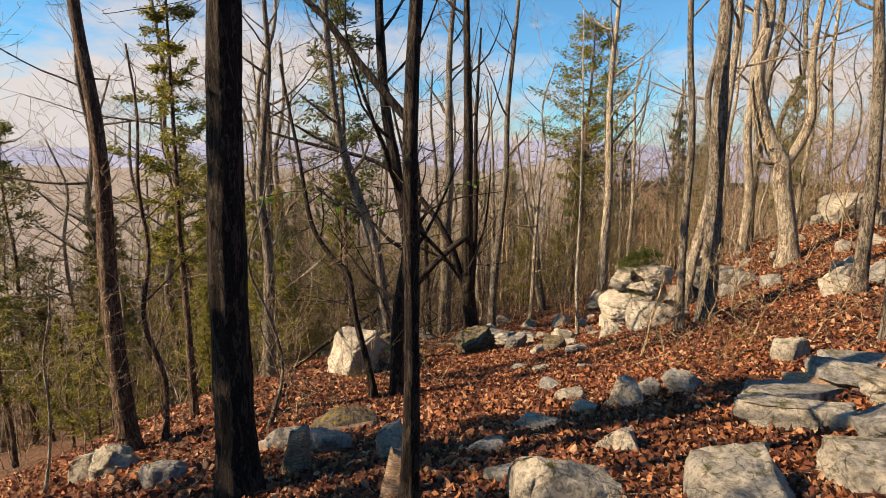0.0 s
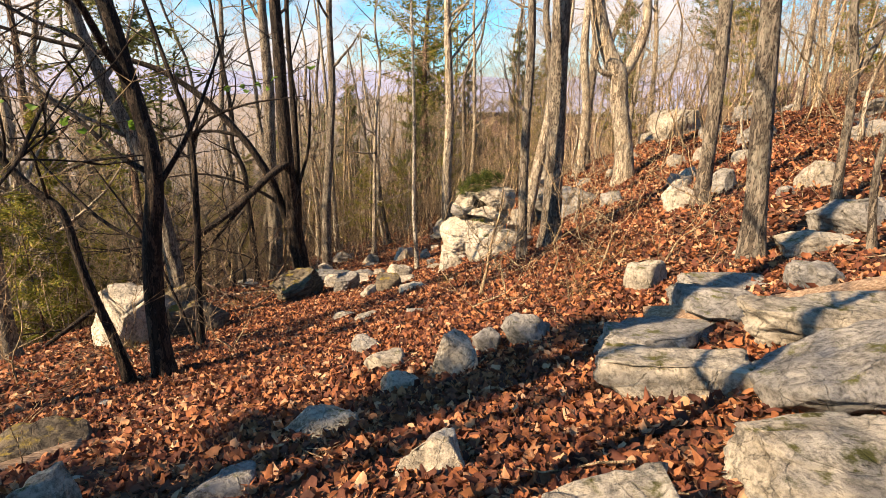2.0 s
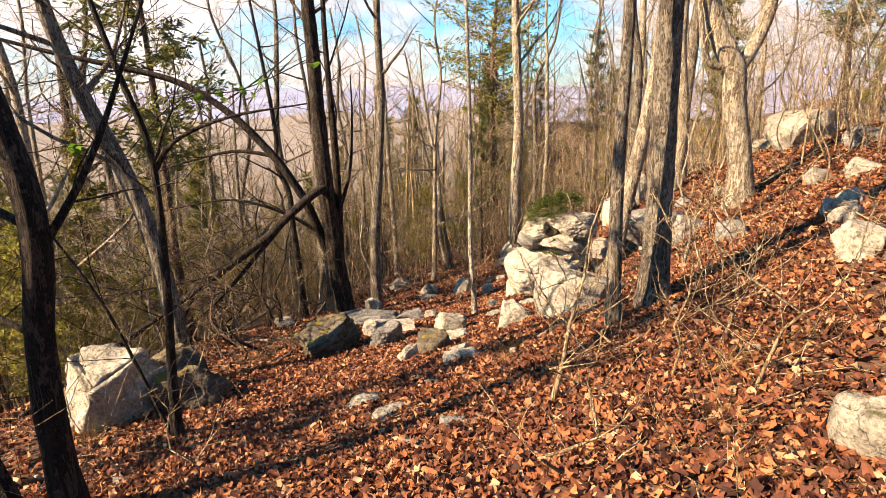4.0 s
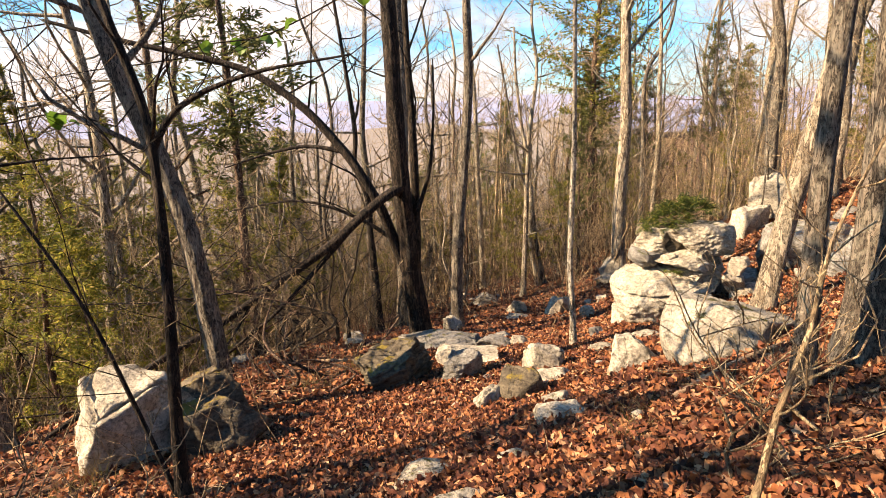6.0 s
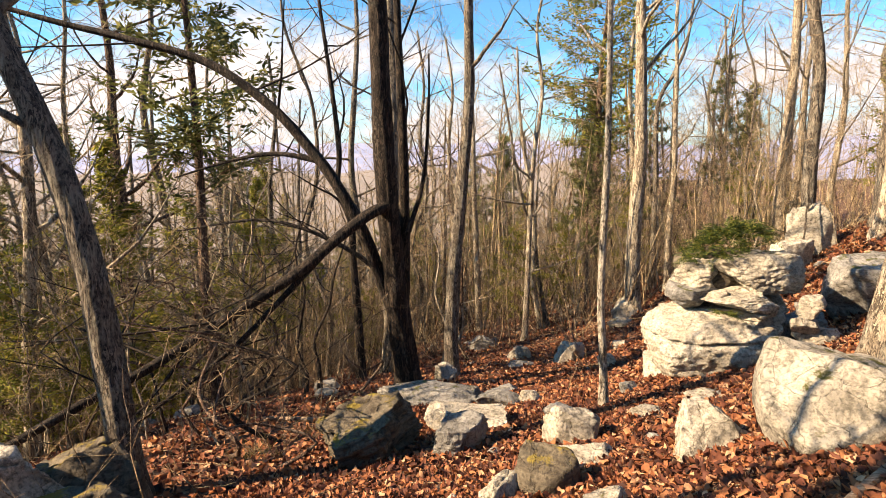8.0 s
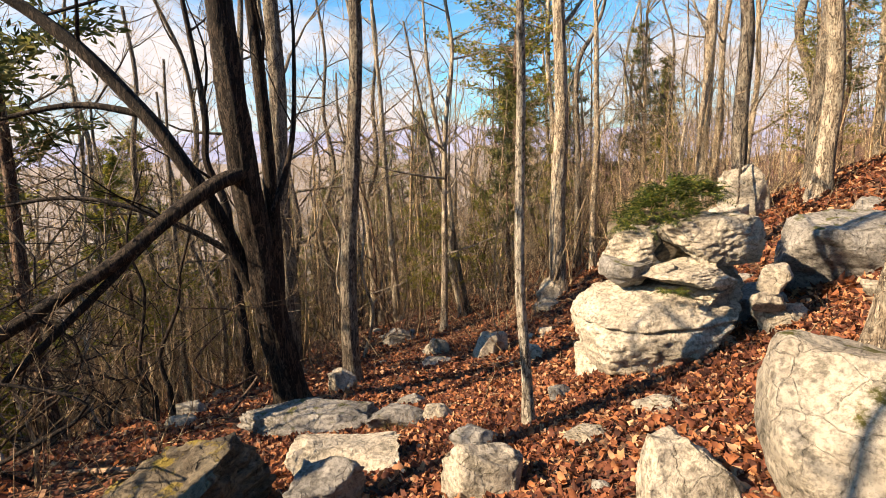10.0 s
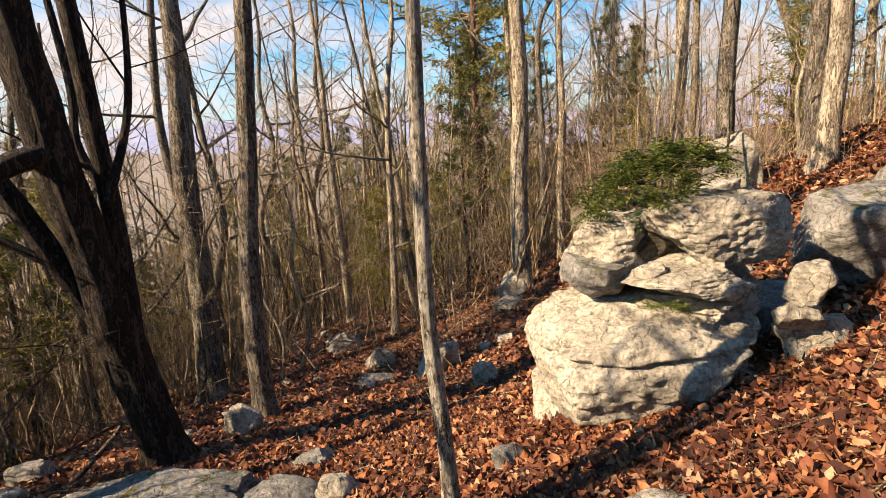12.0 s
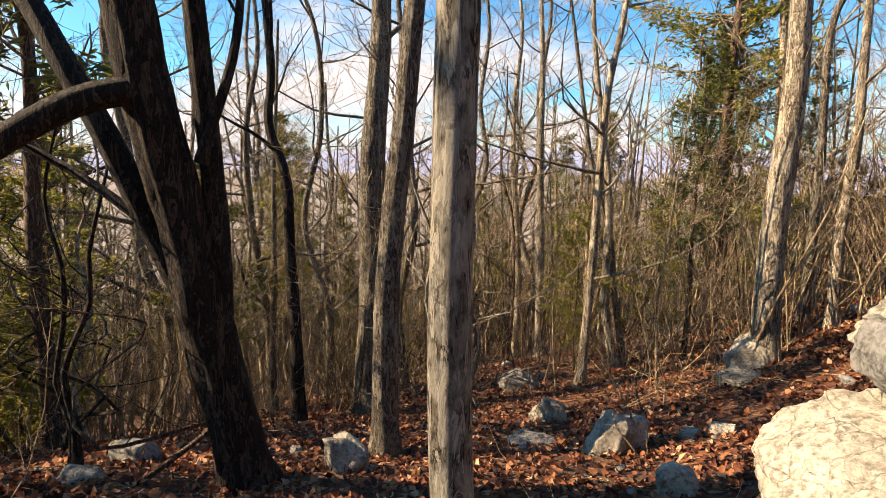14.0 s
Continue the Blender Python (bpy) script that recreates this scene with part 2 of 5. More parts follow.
def tube(geo, pts, radii, seg, ridge=0.0, seed=0.0, cap=True):
    """A tapering round tube along pts; ridge roughens its outline like bark."""
    n0, k = len(geo.v), len(pts)
    side = Vector((1, 0.13, 0.07))
    for i in range(k):
        d = (pts[min(i + 1, k - 1)] - pts[max(i - 1, 0)])
        d = d.normalized() if d.length > 1e-9 else Vector((0, 0, 1))
        a = side - d * side.dot(d)
        a = a.normalized() if a.length > 1e-4 else d.orthogonal().normalized()
        side, b = a, d.cross(a)
        for j in range(seg):
            t = 2 * math.pi * j / seg
            r = radii[i]
            if ridge:
                q = Vector((math.cos(t) * 2.6 + seed, math.sin(t) * 2.6, pts[i].z * 1.1 + seed))
                w = Vector((math.cos(t) * 7 + seed, math.sin(t) * 7, pts[i].z * 2.2))
                r *= 1 + ridge * (1.3 * noise.noise(q) + 1.0 * (0.5 - abs(noise.noise(w)) * 2))
            geo.v.append(pts[i] + (a * math.cos(t) + b * math.sin(t)) * r)
    for i in range(k - 1):
        for j in range(seg):
            p, q = n0 + i * seg + j, n0 + i * seg + (j + 1) % seg
            geo.f.append((p, q, q + seg, p + seg))
    if cap:
        geo.f.append(tuple(n0 + (k - 1) * seg + j for j in range(seg)))


def spline(ctrl, step):
    """Points along a smooth curve through ctrl, about step apart."""
    c = [Vector(p) for p in ctrl]
    c = [c[0] * 2 - c[1]] + c + [c[-1] * 2 - c[-2]]
    out = []
    for i in range(1, len(c) - 2):
        n = max(1, round((c[i + 1] - c[i]).length / step))
        for j in range(n):
            t = j / n
            out.append(0.5 * (2 * c[i] + (c[i + 1] - c[i - 1]) * t + (2 * c[i - 1] - 5 * c[i] + 4 * c[i + 1] - c[i + 2]) * t * t + (3 * c[i] - c[i - 1] - 3 * c[i + 1] + c[i + 2]) * t ** 3))
    return out + [c[-2]]


def shoot(rng, p, d, length, wander=0.35, lift=0.12, n=6):
    """A crooked growing line from p along d."""
    pts, d = [Vector(p)], Vector(d).normalized()
    for _ in range(n):
        d = (d + Vector((rng.gauss(0, wander), rng.gauss(0, wander), rng.gauss(lift, wander * 0.7))) * 0.45).normalized()
        pts.append(pts[-1] + d * length / n)
    return pts


def ramify(rng, geo, pts, r, level, per, min_r=0.0024, spread=0.9, seg=4):
    """Side twigs along a branch, down to the given level."""
    for _ in range(per):
        i = rng.randint(max(1, len(pts) // 4), len(pts) - 1)
        along = (pts[i] - pts[i - 1]).normalized()
        d = along + Vector((rng.gauss(0, spread), rng.gauss(0, spread), rng.gauss(0.1, spread * 0.7)))
        total = sum((pts[j + 1] - pts[j]).length for j in range(len(pts) - 1))
        ln = total * rng.uniform(0.25, 0.6)
        n = 4 if level > 1 else 3
        tw = shoot(rng, pts[i], d, ln, 0.4, 0.15, n)
        r0 = max(min_r * 1.4, r * (1 - 0.7 * i / len(pts)) * rng.uniform(0.35, 0.6))
        tube(geo, tw, [max(min_r, r0 * (1 - 0.8 * j / n)) for j in range(n + 1)], 3, cap=False)
        if level > 1:
            ramify(rng, geo, tw, r0, level - 1, max(2, per - 2), min_r, spread, seg)


# ---- terrain ----
PLANE = (-0.0419, 0.2722, -0.2499)
BUMPS = (0.139, 0.298, -0.502, -0.003, -0.053, 0.147, 0.157, -0.032, -0.067, -0.23, 0.643, -0.448, 0.068, 0.202, 0.116, 0.375, 0.103, -0.148, -0.378, 0.345, 0.226, 0.272, -0.244, -0.205, 0.578, -0.05, -0.027, -0.267, -0.147, 0.243)
BUMP_X, BUMP_Y, BUMP_S = (-3.5, 0, 3.5, 7, 10.5), (2.5, 6, 9.5, 13, 16.5, 20), 2.8


def gz(x, y):
    """Height of the hillside, also for arrays."""
    z = PLANE[0] + PLANE[1] * x + PLANE[2] * y
    z = np.where(z < 0, 60 * np.tanh(z / 60), 16 * np.tanh(z / 16))
    for n, a in enumerate(BUMPS):
        bx, by = BUMP_X[n % 5], BUMP_Y[n // 5]
        z = z + a * np.exp(-((x - bx) ** 2 + (y - by) ** 2) / (2 * BUMP_S ** 2))
    return z


def lumps(x, y):
    return 0.035 * noise.noise((x * 1.1, y * 1.1, 3.0)) + 0.018 * noise.noise((x * 3.7, y * 3.7, 1.0))


def rough_z(x, y):
    """Height with small lumps, for one place."""
    return float(gz(x, y)) + lumps(x, y)


def spread_axis(lo, hi, step, far):
    mid = list(np.arange(lo, hi, step))
    out, s, a = [], step, hi
    while a < far:
        out.append(a)
        s *= 1.22
        a += s
    out2, s, a = [], step, lo - step
    while a > -far:
        out2.append(a)
        s *= 1.22
        a -= s
    return out2[::-1] + mid + out


def build_ground():
    xs, ys = spread_axis(-9, 14, 0.14, 4500), spread_axis(-3, 27, 0.14, 4500)
    g = Geo()
    heights = gz(*np.meshgrid(np.array(xs), np.array(ys)))
    for y, row in zip(ys, heights.tolist()):
        for x, z in zip(xs, row):
            near = abs(x) < 40 and abs(y) < 60
            g.v.append((x, y, z + lumps(x, y) if near else z))
    w = len(xs)
    g.f = [(j * w + i, j * w + i + 1, (j + 1) * w + i + 1, (j + 1) * w + i) for j in range(len(ys) - 1) for i in range(w - 1)]
    tagged(new("ground", g.mesh("ground", GROUND)), "sloping woodland ground of dark soil under fallen brown leaves", "ground", kind="structure")


build_ground()


def build_hills():
    n = 160

    def sheet(name, rings, mat, label):
        g = Geo()
        for ring in rings:
            for i in range(n + 1):
                a = radians(-75 + (130 if mat is HILLS else 92) * i / n)
                x, y, z = ring(a)
                g.v.append((x, y, z))
        for k in range(len(rings) - 1):
            g.f += [(k * (n + 1) + i, k * (n + 1) + i + 1, (k + 1) * (n + 1) + i + 1, (k + 1) * (n + 1) + i) for i in range(n)]
        tagged(new(name, g.mesh(name, mat)), label, "hill", kind="structure")

    def near(dist, rise, k):
        return lambda a: (dist * math.sin(a), dist * math.cos(a), float(gz(dist * math.sin(a), dist * math.cos(a))) + rise * (1 + 0.4 * noise.noise((a * 7, k, 1))))

    def far(dist, top, k):
        return lambda a: (dist * math.sin(a), dist * math.cos(a), -62 + top * (0.82 + 0.34 * noise.noise((a * 2.4, k * 0.2, 5)) + 0.10 * noise.noise((a * 9, k, 2)) + 0.03 * noise.noise((a * 40, k, 2))))

    sheet("backdrop_valley", [near(110, -1, 0), near(170, 3, 1), near(300, 8, 2), near(600, 26, 3), near(1100, 52, 4), near(1500, 20, 5)], VALLEY, "grey-brown leafless valley woods with haze in the colour")
    sheet("backdrop_hills", [far(1450, 20, 0), far(2000, 130, 1), far(2600, 185, 2), far(3400, 120, 3)], HILLS, "wooded ridge across the valley with glowing blue haze colour")


build_hills()


# ---- rocks ----
def rock_mesh(w, d, h, seed, mat, cuts=9, detail=3, box=0.5, strata=0.0, lump=0.12, faces=(), grooves=()):
    """A broken, weathered stone of that width, depth and height, its foot at z = 0. faces: flat breaks of known (normal, distance)."""
    rng = random.Random(seed)
    bm = bmesh.new()
    bmesh.ops.create_icosphere(bm, subdivisions=detail, radius=1.0)
    planes = [(Vector(n).normalized(), t) for n, t in faces]
    for _ in range(cuts + 5):
        n = Vector((rng.gauss(0, 1), rng.gauss(0, 1), rng.gauss(0.15, 0.75))).normalized()
        planes.append((n, rng.uniform(0.52, 0.9)))
    planes.append((Vector((rng.gauss(0, 0.2), rng.gauss(0, 0.2), 1)).normalized(), rng.uniform(0.55, 0.8)))
    off = Vector((seed * 1.37 % 50, seed * 2.11 % 50, 0))
    for v in bm.verts:
        p = v.co.copy()
        k = max(abs(p.x), abs(p.y), abs(p.z))
        p = p.lerp(p / k * 0.92, box)
        wob = 0.09 * noise.noise(p * 2.1 + off) + 0.04 * noise.noise(p * 5 + off)
        for n, t in planes:
            s = p.dot(n) - t - wob
            if s > 0:
                p -= n * s * 0.97
        q = p * 2.6 + off
        ridge = (0.5 - abs(noise.noise(q))) * 0.55 + (0.5 - abs(noise.noise(q * 2.3))) * 0.28
        p *= 1 + lump * 0.55 * noise.noise(p * 1.3 + off) + lump * 0.5 * ridge + lump * 0.22 * noise.noise(p * 9 + off) + lump * 0.12 * noise.noise(p * 19 + off)
        if strata:
            lay = p.z * 5.5 + 1.2 * noise.noise(p * 0.8 + off)
            saw = (lay % 1.0)
            p.xy *= 1 + strata * (1.6 * (saw - 0.5) * (1 if saw < 0.86 else -2.2) + noise.noise((p.x * 1.2 + seed, p.y * 1.2, p.z * 12)))
        for at, deep, run in grooves:
            line = at * 2 - 1 + run * noise.noise((math.atan2(p.y, p.x) * 1.1 + seed, at * 9, 0.5))
            p.xy *= 1 - deep * math.exp(-((p.z - line) / 0.035) ** 2)
        v.co = p
    zs = sorted(v.co.z for v in bm.verts)
    xs, ys = [v.co.x for v in bm.verts], [v.co.y for v in bm.verts]
    z0, z1 = zs[0], zs[-1]
    for v in bm.verts:
        v.co = Vector(((v.co.x - (max(xs) + min(xs)) / 2) / (max(xs) - min(xs)) * w, (v.co.y - (max(ys) + min(ys)) / 2) / (max(ys) - min(ys)) * d, (v.co.z - z0) / (z1 - z0) * h))
    me = bpy.data.meshes.new("rock")
    bm.to_mesh(me)
    bm.free()
    me.materials.append(mat)
    me.polygons.foreach_set("use_smooth", [True] * len(me.polygons))
    return me


ROCK_N = [0]
FOOT = []


def rock(x, y, w, d, h, turn=0, mat=None, label="", cuts=10, box=0.28, strata=0.0, lump=0.14, sink=0.5, lift=0.0, tilt=(0, 0), name="rock", group="scattered rocks", detail=0, faces=()):
    """A stone that shows w x d x h above the ground, with its foot sunk in the soil."""
    ROCK_N[0] += 1
    deep = h * sink + 0.06
    me = rock_mesh(w, d, h + deep, ROCK_N[0], mat or ROCK, cuts, detail or (5 if max(w, h) > 0.6 else 4 if max(w, h) > 0.25 else 3), box, strata, lump, faces)
    ob = new(name, me)
    ob.matrix_world = pose(x, y, float(gz(x, y)) - deep + lift, tilt[0], tilt[1], turn)
    FOOT.append((x, y, max(w, d) * 0.42))
    size = "low flat" if h < 0.45 * w else "weathered"
    return tagged(ob, label or f"{size} grey limestone rock half sunk in fallen leaves", "rock", group)


# stones along the first stretch of the trail
# The darker grey stone here also holds the ledge's shade.
rock(3.12, 4.62, 0.98, 0.70, 0.15, 22, ROCK_GREY, "flat-topped shade-greyed limestone ledge with a pale broken edge", 3, 0.75, 0.0, 0.16, tilt=(-3, 4))
rock(3.92, 3.98, 1.30, 0.70, 0.22, -14, ROCK, "pale pitted ledge rock with tufts of moss", 4, 0.6, 0.0, 0.22)
rock(2.78, 3.98, 0.95, 0.66, 0.22, -34, ROCK, "cracked limestone ledge with a cream-coloured face", 3, 0.65, 0.0, 0.20, faces=(((-0.4, -1, 0.15), 0.7),))
# Grey again takes in the shade lying on this slab.
rock(3.46, 3.42, 1.25, 0.76, 0.25, -18, ROCK_GREY, "broad shade-greyed limestone slab split by dark cracks", 3, 0.7, 0.0, 0.16)
rock(2.72, 2.86, 1.10, 0.66, 0.19, -10, ROCK, "low pale limestone ledge at the edge of the trail", 3, 0.6, 0.0, 0.20)
rock(3.55, 2.62, 0.95, 0.85, 0.34, 4, ROCK, "broad grey limestone slab beside the trail", 5, 0.75, 0.0, 0.10)
rock(1.66, 2.78, 0.56, 0.80, 0.22, -28, ROCK, "tilted pale slab leaning on the leaf-covered bank", 3, 0.65, 0.0, 0.09, tilt=(4, -8))
rock(0.72, 3.08, 0.66, 0.46, 0.25, 8, ROCK, "flat-faced pale limestone block set in the trail", 1, 0.85, 0.0, 0.06, tilt=(14, 4), faces=(((0, -0.75, 0.65), 0.62), ((-0.6, -0.3, 0.6), 0.8)))
rock(1.30, 3.80, 0.34, 0.26, 0.20, -35, ROCK_PALE, cuts=6, box=0.5)
rock(0.45, 3.45, 0.36, 0.26, 0.08, 15, ROCK_GREY, cuts=5, box=0.6)
rock(0.81, 4.58, 0.47, 0.36, 0.13, -5, ROCK)
rock(1.72, 5.12, 0.34, 0.28, 0.30, -20, ROCK_PALE, "upright pointed pale stone among fallen leaves", 8, 0.4, tilt=(0, 18))
rock(1.38, 5.0, 0.30, 0.24, 0.11, 10, ROCK)
rock(2.46, 5.35, 0.40, 0.34, 0.22, -13, ROCK_GREY)
rock(2.16, 5.42, 0.26, 0.22, 0.17, 25, ROCK_GREY)
rock(1.39, 5.56, 0.34, 0.26, 0.13, 20, ROCK)
rock(1.31, 6.36, 0.34, 0.26, 0.15, -30, ROCK_GREY)
rock(3.84, 5.78, 0.38, 0.36, 0.28, -13, ROCK, "rounded pale boulder on the leafy slope", 3, 0.1)
rock(4.48, 4.68, 0.40, 0.33, 0.18, -13, ROCK_GREY, box=0.6, cuts=6)
rock(3.85, 4.75, 0.85, 0.66, 0.16, -13, ROCK_GREY, cuts=6, box=0.8)
rock(5.10, 5.32, 0.62, 0.46, 0.17, -13, ROCK, cuts=7, box=0.7)
rock(4.22, 5.12, 0.95, 0.5, 0.10, -30, ROCK_GREY, "low flat grey slab behind a fallen log", 4, 0.8)
rock(5.72, 5.40, 0.75, 0.60, 0.26, -5, ROCK_GREY, cuts=7, box=0.5)
rock(5.97, 8.05, 0.5, 0.46, 0.30, -13, ROCK_PALE)
rock(6.64, 8.15, 0.58, 0.50, 0.34, -13, ROCK_GREY, box=0.3)
rock(6.98, 6.88, 0.6, 0.5, 0.26, 10, ROCK)
rock(0.35, 4.02, 0.40, 0.25, 0.10, 30, ROCK_GREY)
rock(-3.95, 5.75, 0.5, 0.4, 0.30, 20, ROCK_PALE)
rock(-1.55, 5.05, 0.60, 0.42, 0.24, 12, ROCK_GREY, "dark grey shaded rock with a flat top")
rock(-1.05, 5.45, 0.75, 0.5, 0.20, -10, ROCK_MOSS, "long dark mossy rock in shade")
rock(-1.05, 4.55, 0.46, 0.34, 0.22, 25, ROCK_GREY, "small pale-edged rock beside a rotten stump")
rock(-0.42, 4.15, 0.30, 0.26, 0.30, -10, ROCK, "upright weathered stone in shade", 7, 0.6)
rock(-2.5, 4.6, 0.5, 0.4, 0.2, 20, ROCK_GREY)
rock(-3.6, 5.6, 0.5, 0.4, 0.3, 0, ROCK)
# rocks scattered up the hillside
hill_rng = random.Random(5)
bank = [(6.65, 12.39, 0.6), (7.3, 12.9, 0.8), (11.26, 15.15, 1.6), (8.89, 11.9, 0.6), (9.84, 10.8, 0.9), (10.6, 12.8, 1.0), (8.4, 9.6, 0.5), (9.2, 8.1, 0.7), (12.4, 13.6, 1.1), (7.6, 9.9, 0.5), (10.9, 9.3, 0.8), (9.7, 14.9, 0.7), (12.0, 17.2, 0.9)]
bank += [(hill_rng.uniform(6.5, 14), hill_rng.uniform(6.5, 16), hill_rng.uniform(0.2, 0.6)) for _ in range(30)]
for x, y, w in bank:
    rock(x, y, w, w * 0.8, w * hill_rng.uniform(0.25, 0.5), hill_rng.uniform(-60, 60), hill_rng.choice((ROCK, ROCK_GREY, ROCK_GREY)), box=hill_rng.uniform(0.2, 0.5))
# below the trail
rock(-1.70, 10.2, 1.3, 1.15, 0.88, -4, ROCK_PALE, "tall pale streaked boulder with one shaded broken face", 0, 0.42, 0.0, 0.2, faces=(((-0.74, -0.62, 0.24), 0.46), ((-0.95, 0.1, 0.4), 0.62), ((0.9, -0.44, 0.05), 0.5), ((0.15, 0.1, 1), 0.72), ((-0.1, -1, 0.05), 0.72)))
# Dark stone of these two also holds the shade beside the pale boulder.
rock(-0.82, 10.4, 0.95, 0.75, 0.52, 10, ROCK_MOSS, "boulder darkened for shade with a mossy top", 7, 0.4)
rock(-1.15, 10.75, 0.9, 0.6, 0.74, 0, ROCK_MOSS, "dark boulder toned for shade and roofed with moss", 6, 0.5)
rock(-0.56, 15.9, 0.5, 0.42, 0.22, 0, ROCK_GREY)
# cluster across the trail
rock(0.90, 12.15, 1.05, 0.75, 0.56, 12, ROCK_MOSS, "dark layered boulder overgrown with yellow-green moss", 2, 0.5, 0.09, 0.24, tilt=(0, -14))
rock(1.62, 12.05, 0.62, 0.55, 0.42, -12, ROCK_GREY, "grey split boulder with fine layers", 5, 0.65, 0.05)
rock(1.72, 12.78, 0.95, 0.55, 0.25, -8, ROCK_PALE, "pale flat-topped ledge rock", 4, 0.8)
rock(2.70, 11.75, 0.56, 0.42, 0.33, 28, ROCK_PALE, "square-cut pale block with a shaded face", 3, 0.85, 0.0, 0.08, tilt=(0, 6), faces=(((0.75, -0.65, 0.0), 0.55), ((-0.6, -0.75, 0.2), 0.72)))
rock(2.64, 11.08, 0.50, 0.36, 0.13, -5, ROCK_PALE, cuts=4, box=0.85)
rock(2.26, 10.72, 0.46, 0.38, 0.31, 15, ROCK_MOSS, "rounded stone speckled with dry moss", 6)
rock(1.98, 10.72, 0.40, 0.24, 0.20, 40, ROCK, tilt=(0, -20))
rock(2.52, 9.72, 0.52, 0.38, 0.11, -5, ROCK_PALE, cuts=4, box=0.6)
rock(2.58, 10.22, 0.34, 0.24, 0.09, 5, ROCK)
rock(1.99, 9.02, 0.24, 0.2, 0.05, 0, ROCK)
rock(1.33, 9.00, 0.52, 0.4, 0.07, 12, ROCK)
rock(1.60, 8.33, 0.44, 0.33, 0.06, 25, ROCK)
rock(2.06, 7.58, 0.22, 0.18, 0.08, 0, ROCK_GREY)
rock(1.7, 7.4, 0.3, 0.24, 0.05, 0, ROCK_GREY)
rock(3.42, 10.78, 0.70, 0.50, 0.36, 30, ROCK_PALE, "pale wedge of limestone leaning on the bank", 3, 0.4, 0.0, 0.10, faces=(((0.7, -0.2, 0.7), 0.5), ((-0.6, -0.5, 0.6), 0.55)))
rock(4.24, 10.42, 1.28, 0.95, 0.48, -8, ROCK, "large smooth grey-white boulder beside the trail", 2, 0.42, 0.0, 0.07, faces=(((-0.6, -0.5, 0.62), 0.68), ((0.2, -0.8, 0.5), 0.72), ((0.7, -0.2, 0.7), 0.7)))
# beyond the cluster
rock(1.22, 14.15, 1.55, 0.6, 0.26, -14, ROCK_GREY, "long low grey ledge of limestone", 4, 0.8, 0.04)
rock(2.15, 13.85, 0.6, 0.45, 0.20, -10, ROCK_GREY, "grey end block of a low ledge", 5, 0.75)
rock(2.59, 13.83, 0.36, 0.28, 0.16, -8, ROCK)
rock(2.36, 14.6, 0.40, 0.32, 0.13, -8, ROCK_GREY)
rock(2.79, 12.72, 0.45, 0.33, 0.14, -8, ROCK_GREY)
rock(3.50, 12.11, 0.38, 0.28, 0.10, -8, ROCK)
rock(4.12, 12.25, 0.40, 0.30, 0.08, -8, ROCK)
rock(3.77, 13.51, 0.27, 0.21, 0.16, -8, ROCK_GREY)
rock(1.46, 16.2, 0.40, 0.35, 0.34, -8, ROCK_PALE)
rock(2.44, 22.05, 0.85, 0.65, 0.36, -8, ROCK_GREY)
rock(3.13, 19.25, 0.6, 0.43, 0.34, -8, ROCK)
rock(3.73, 17.41, 0.55, 0.4, 0.48, 25, ROCK_PALE, "upright pale stone leaning on the slope", tilt=(0, 22))
rock(5.98, 20.65, 0.74, 0.59, 0.55, -8, ROCK_PALE)
rock(5.64, 19.9, 0.64, 0.51, 0.22, -8, ROCK)
rock(4.22, 16.07, 0.32, 0.26, 0.22, -8, ROCK_PALE)
rock(3.02, 17.9, 0.65, 0.5, 0.07, -8, ROCK_GREY)
rock(4.9, 17.6, 0.3, 0.25, 0.15, -8, ROCK_PALE)
rock(7.12, 13.85, 1.5, 1.0, 0.62, -8, ROCK_GREY, "big rounded grey boulder half buried in the slope", 4, 0.4, 0.0, 0.14, faces=(((-0.2, -1, 0.1), 0.75),))
far_rng = random.Random(9)
for _ in range(46):
    x, y = far_rng.uniform(-4, 9), far_rng.uniform(13, 30)
    if abs(x - 4.9) < 1.3 and abs(y - 13.8) < 1.5:
        continue
    w = far_rng.uniform(0.12, 0.45)
    rock(x, y, w, w * 0.8, w * far_rng.uniform(0.18, 0.4), far_rng.uniform(0, 180), far_rng.choice((ROCK, ROCK_GREY, ROCK_GREY)))
for _ in range(40):
    x, y = far_rng.uniform(-2, 5), far_rng.uniform(2.5, 13)
    w = far_rng.uniform(0.05, 0.16)
    rock(x, y, w, w * 0.8, w * far_rng.uniform(0.25, 0.5), far_rng.uniform(0, 180), far_rng.choice((ROCK, ROCK_GREY, ROCK_PALE)), detail=2)


# the stacked boulder: each block of it a stone of its own
def block(label, x, y, z, w, d, h, turn, tilt, seed, mat=None, **kw):
    me = rock_mesh(w, d, h, seed, mat or ROCK_PALE, detail=6 if w > 0.84 else 5 if w > 0.4 else 4, **kw)
    ob = new("boulder", me)
    ob.matrix_world = pose(x, y, z, tilt[0], tilt[1], turn)
    FOOT.append((x, y, w * 0.4))
    return tagged(ob, label, "boulder", "stacked limestone boulders")


block("broad pale limestone base slab sunk in the leaves", 5.04, 14.0, -3.22, 1.72, 1.4, 0.70, -8, (0, -5), 301, cuts=0, box=0.7, lump=0.07)
block("massive rounded cream limestone boulder with a level crack", 5.04, 13.95, -2.66, 1.76, 1.42, 0.96, -8, (0, -5), 302, cuts=0, box=0.55, lump=0.14, grooves=((0.46, 0.08, 0.4), (0.70, 0.04, 0.6)), faces=(((-0.6, -0.55, 0.6), 0.80), ((-0.75, -0.2, 0.6), 0.86)))
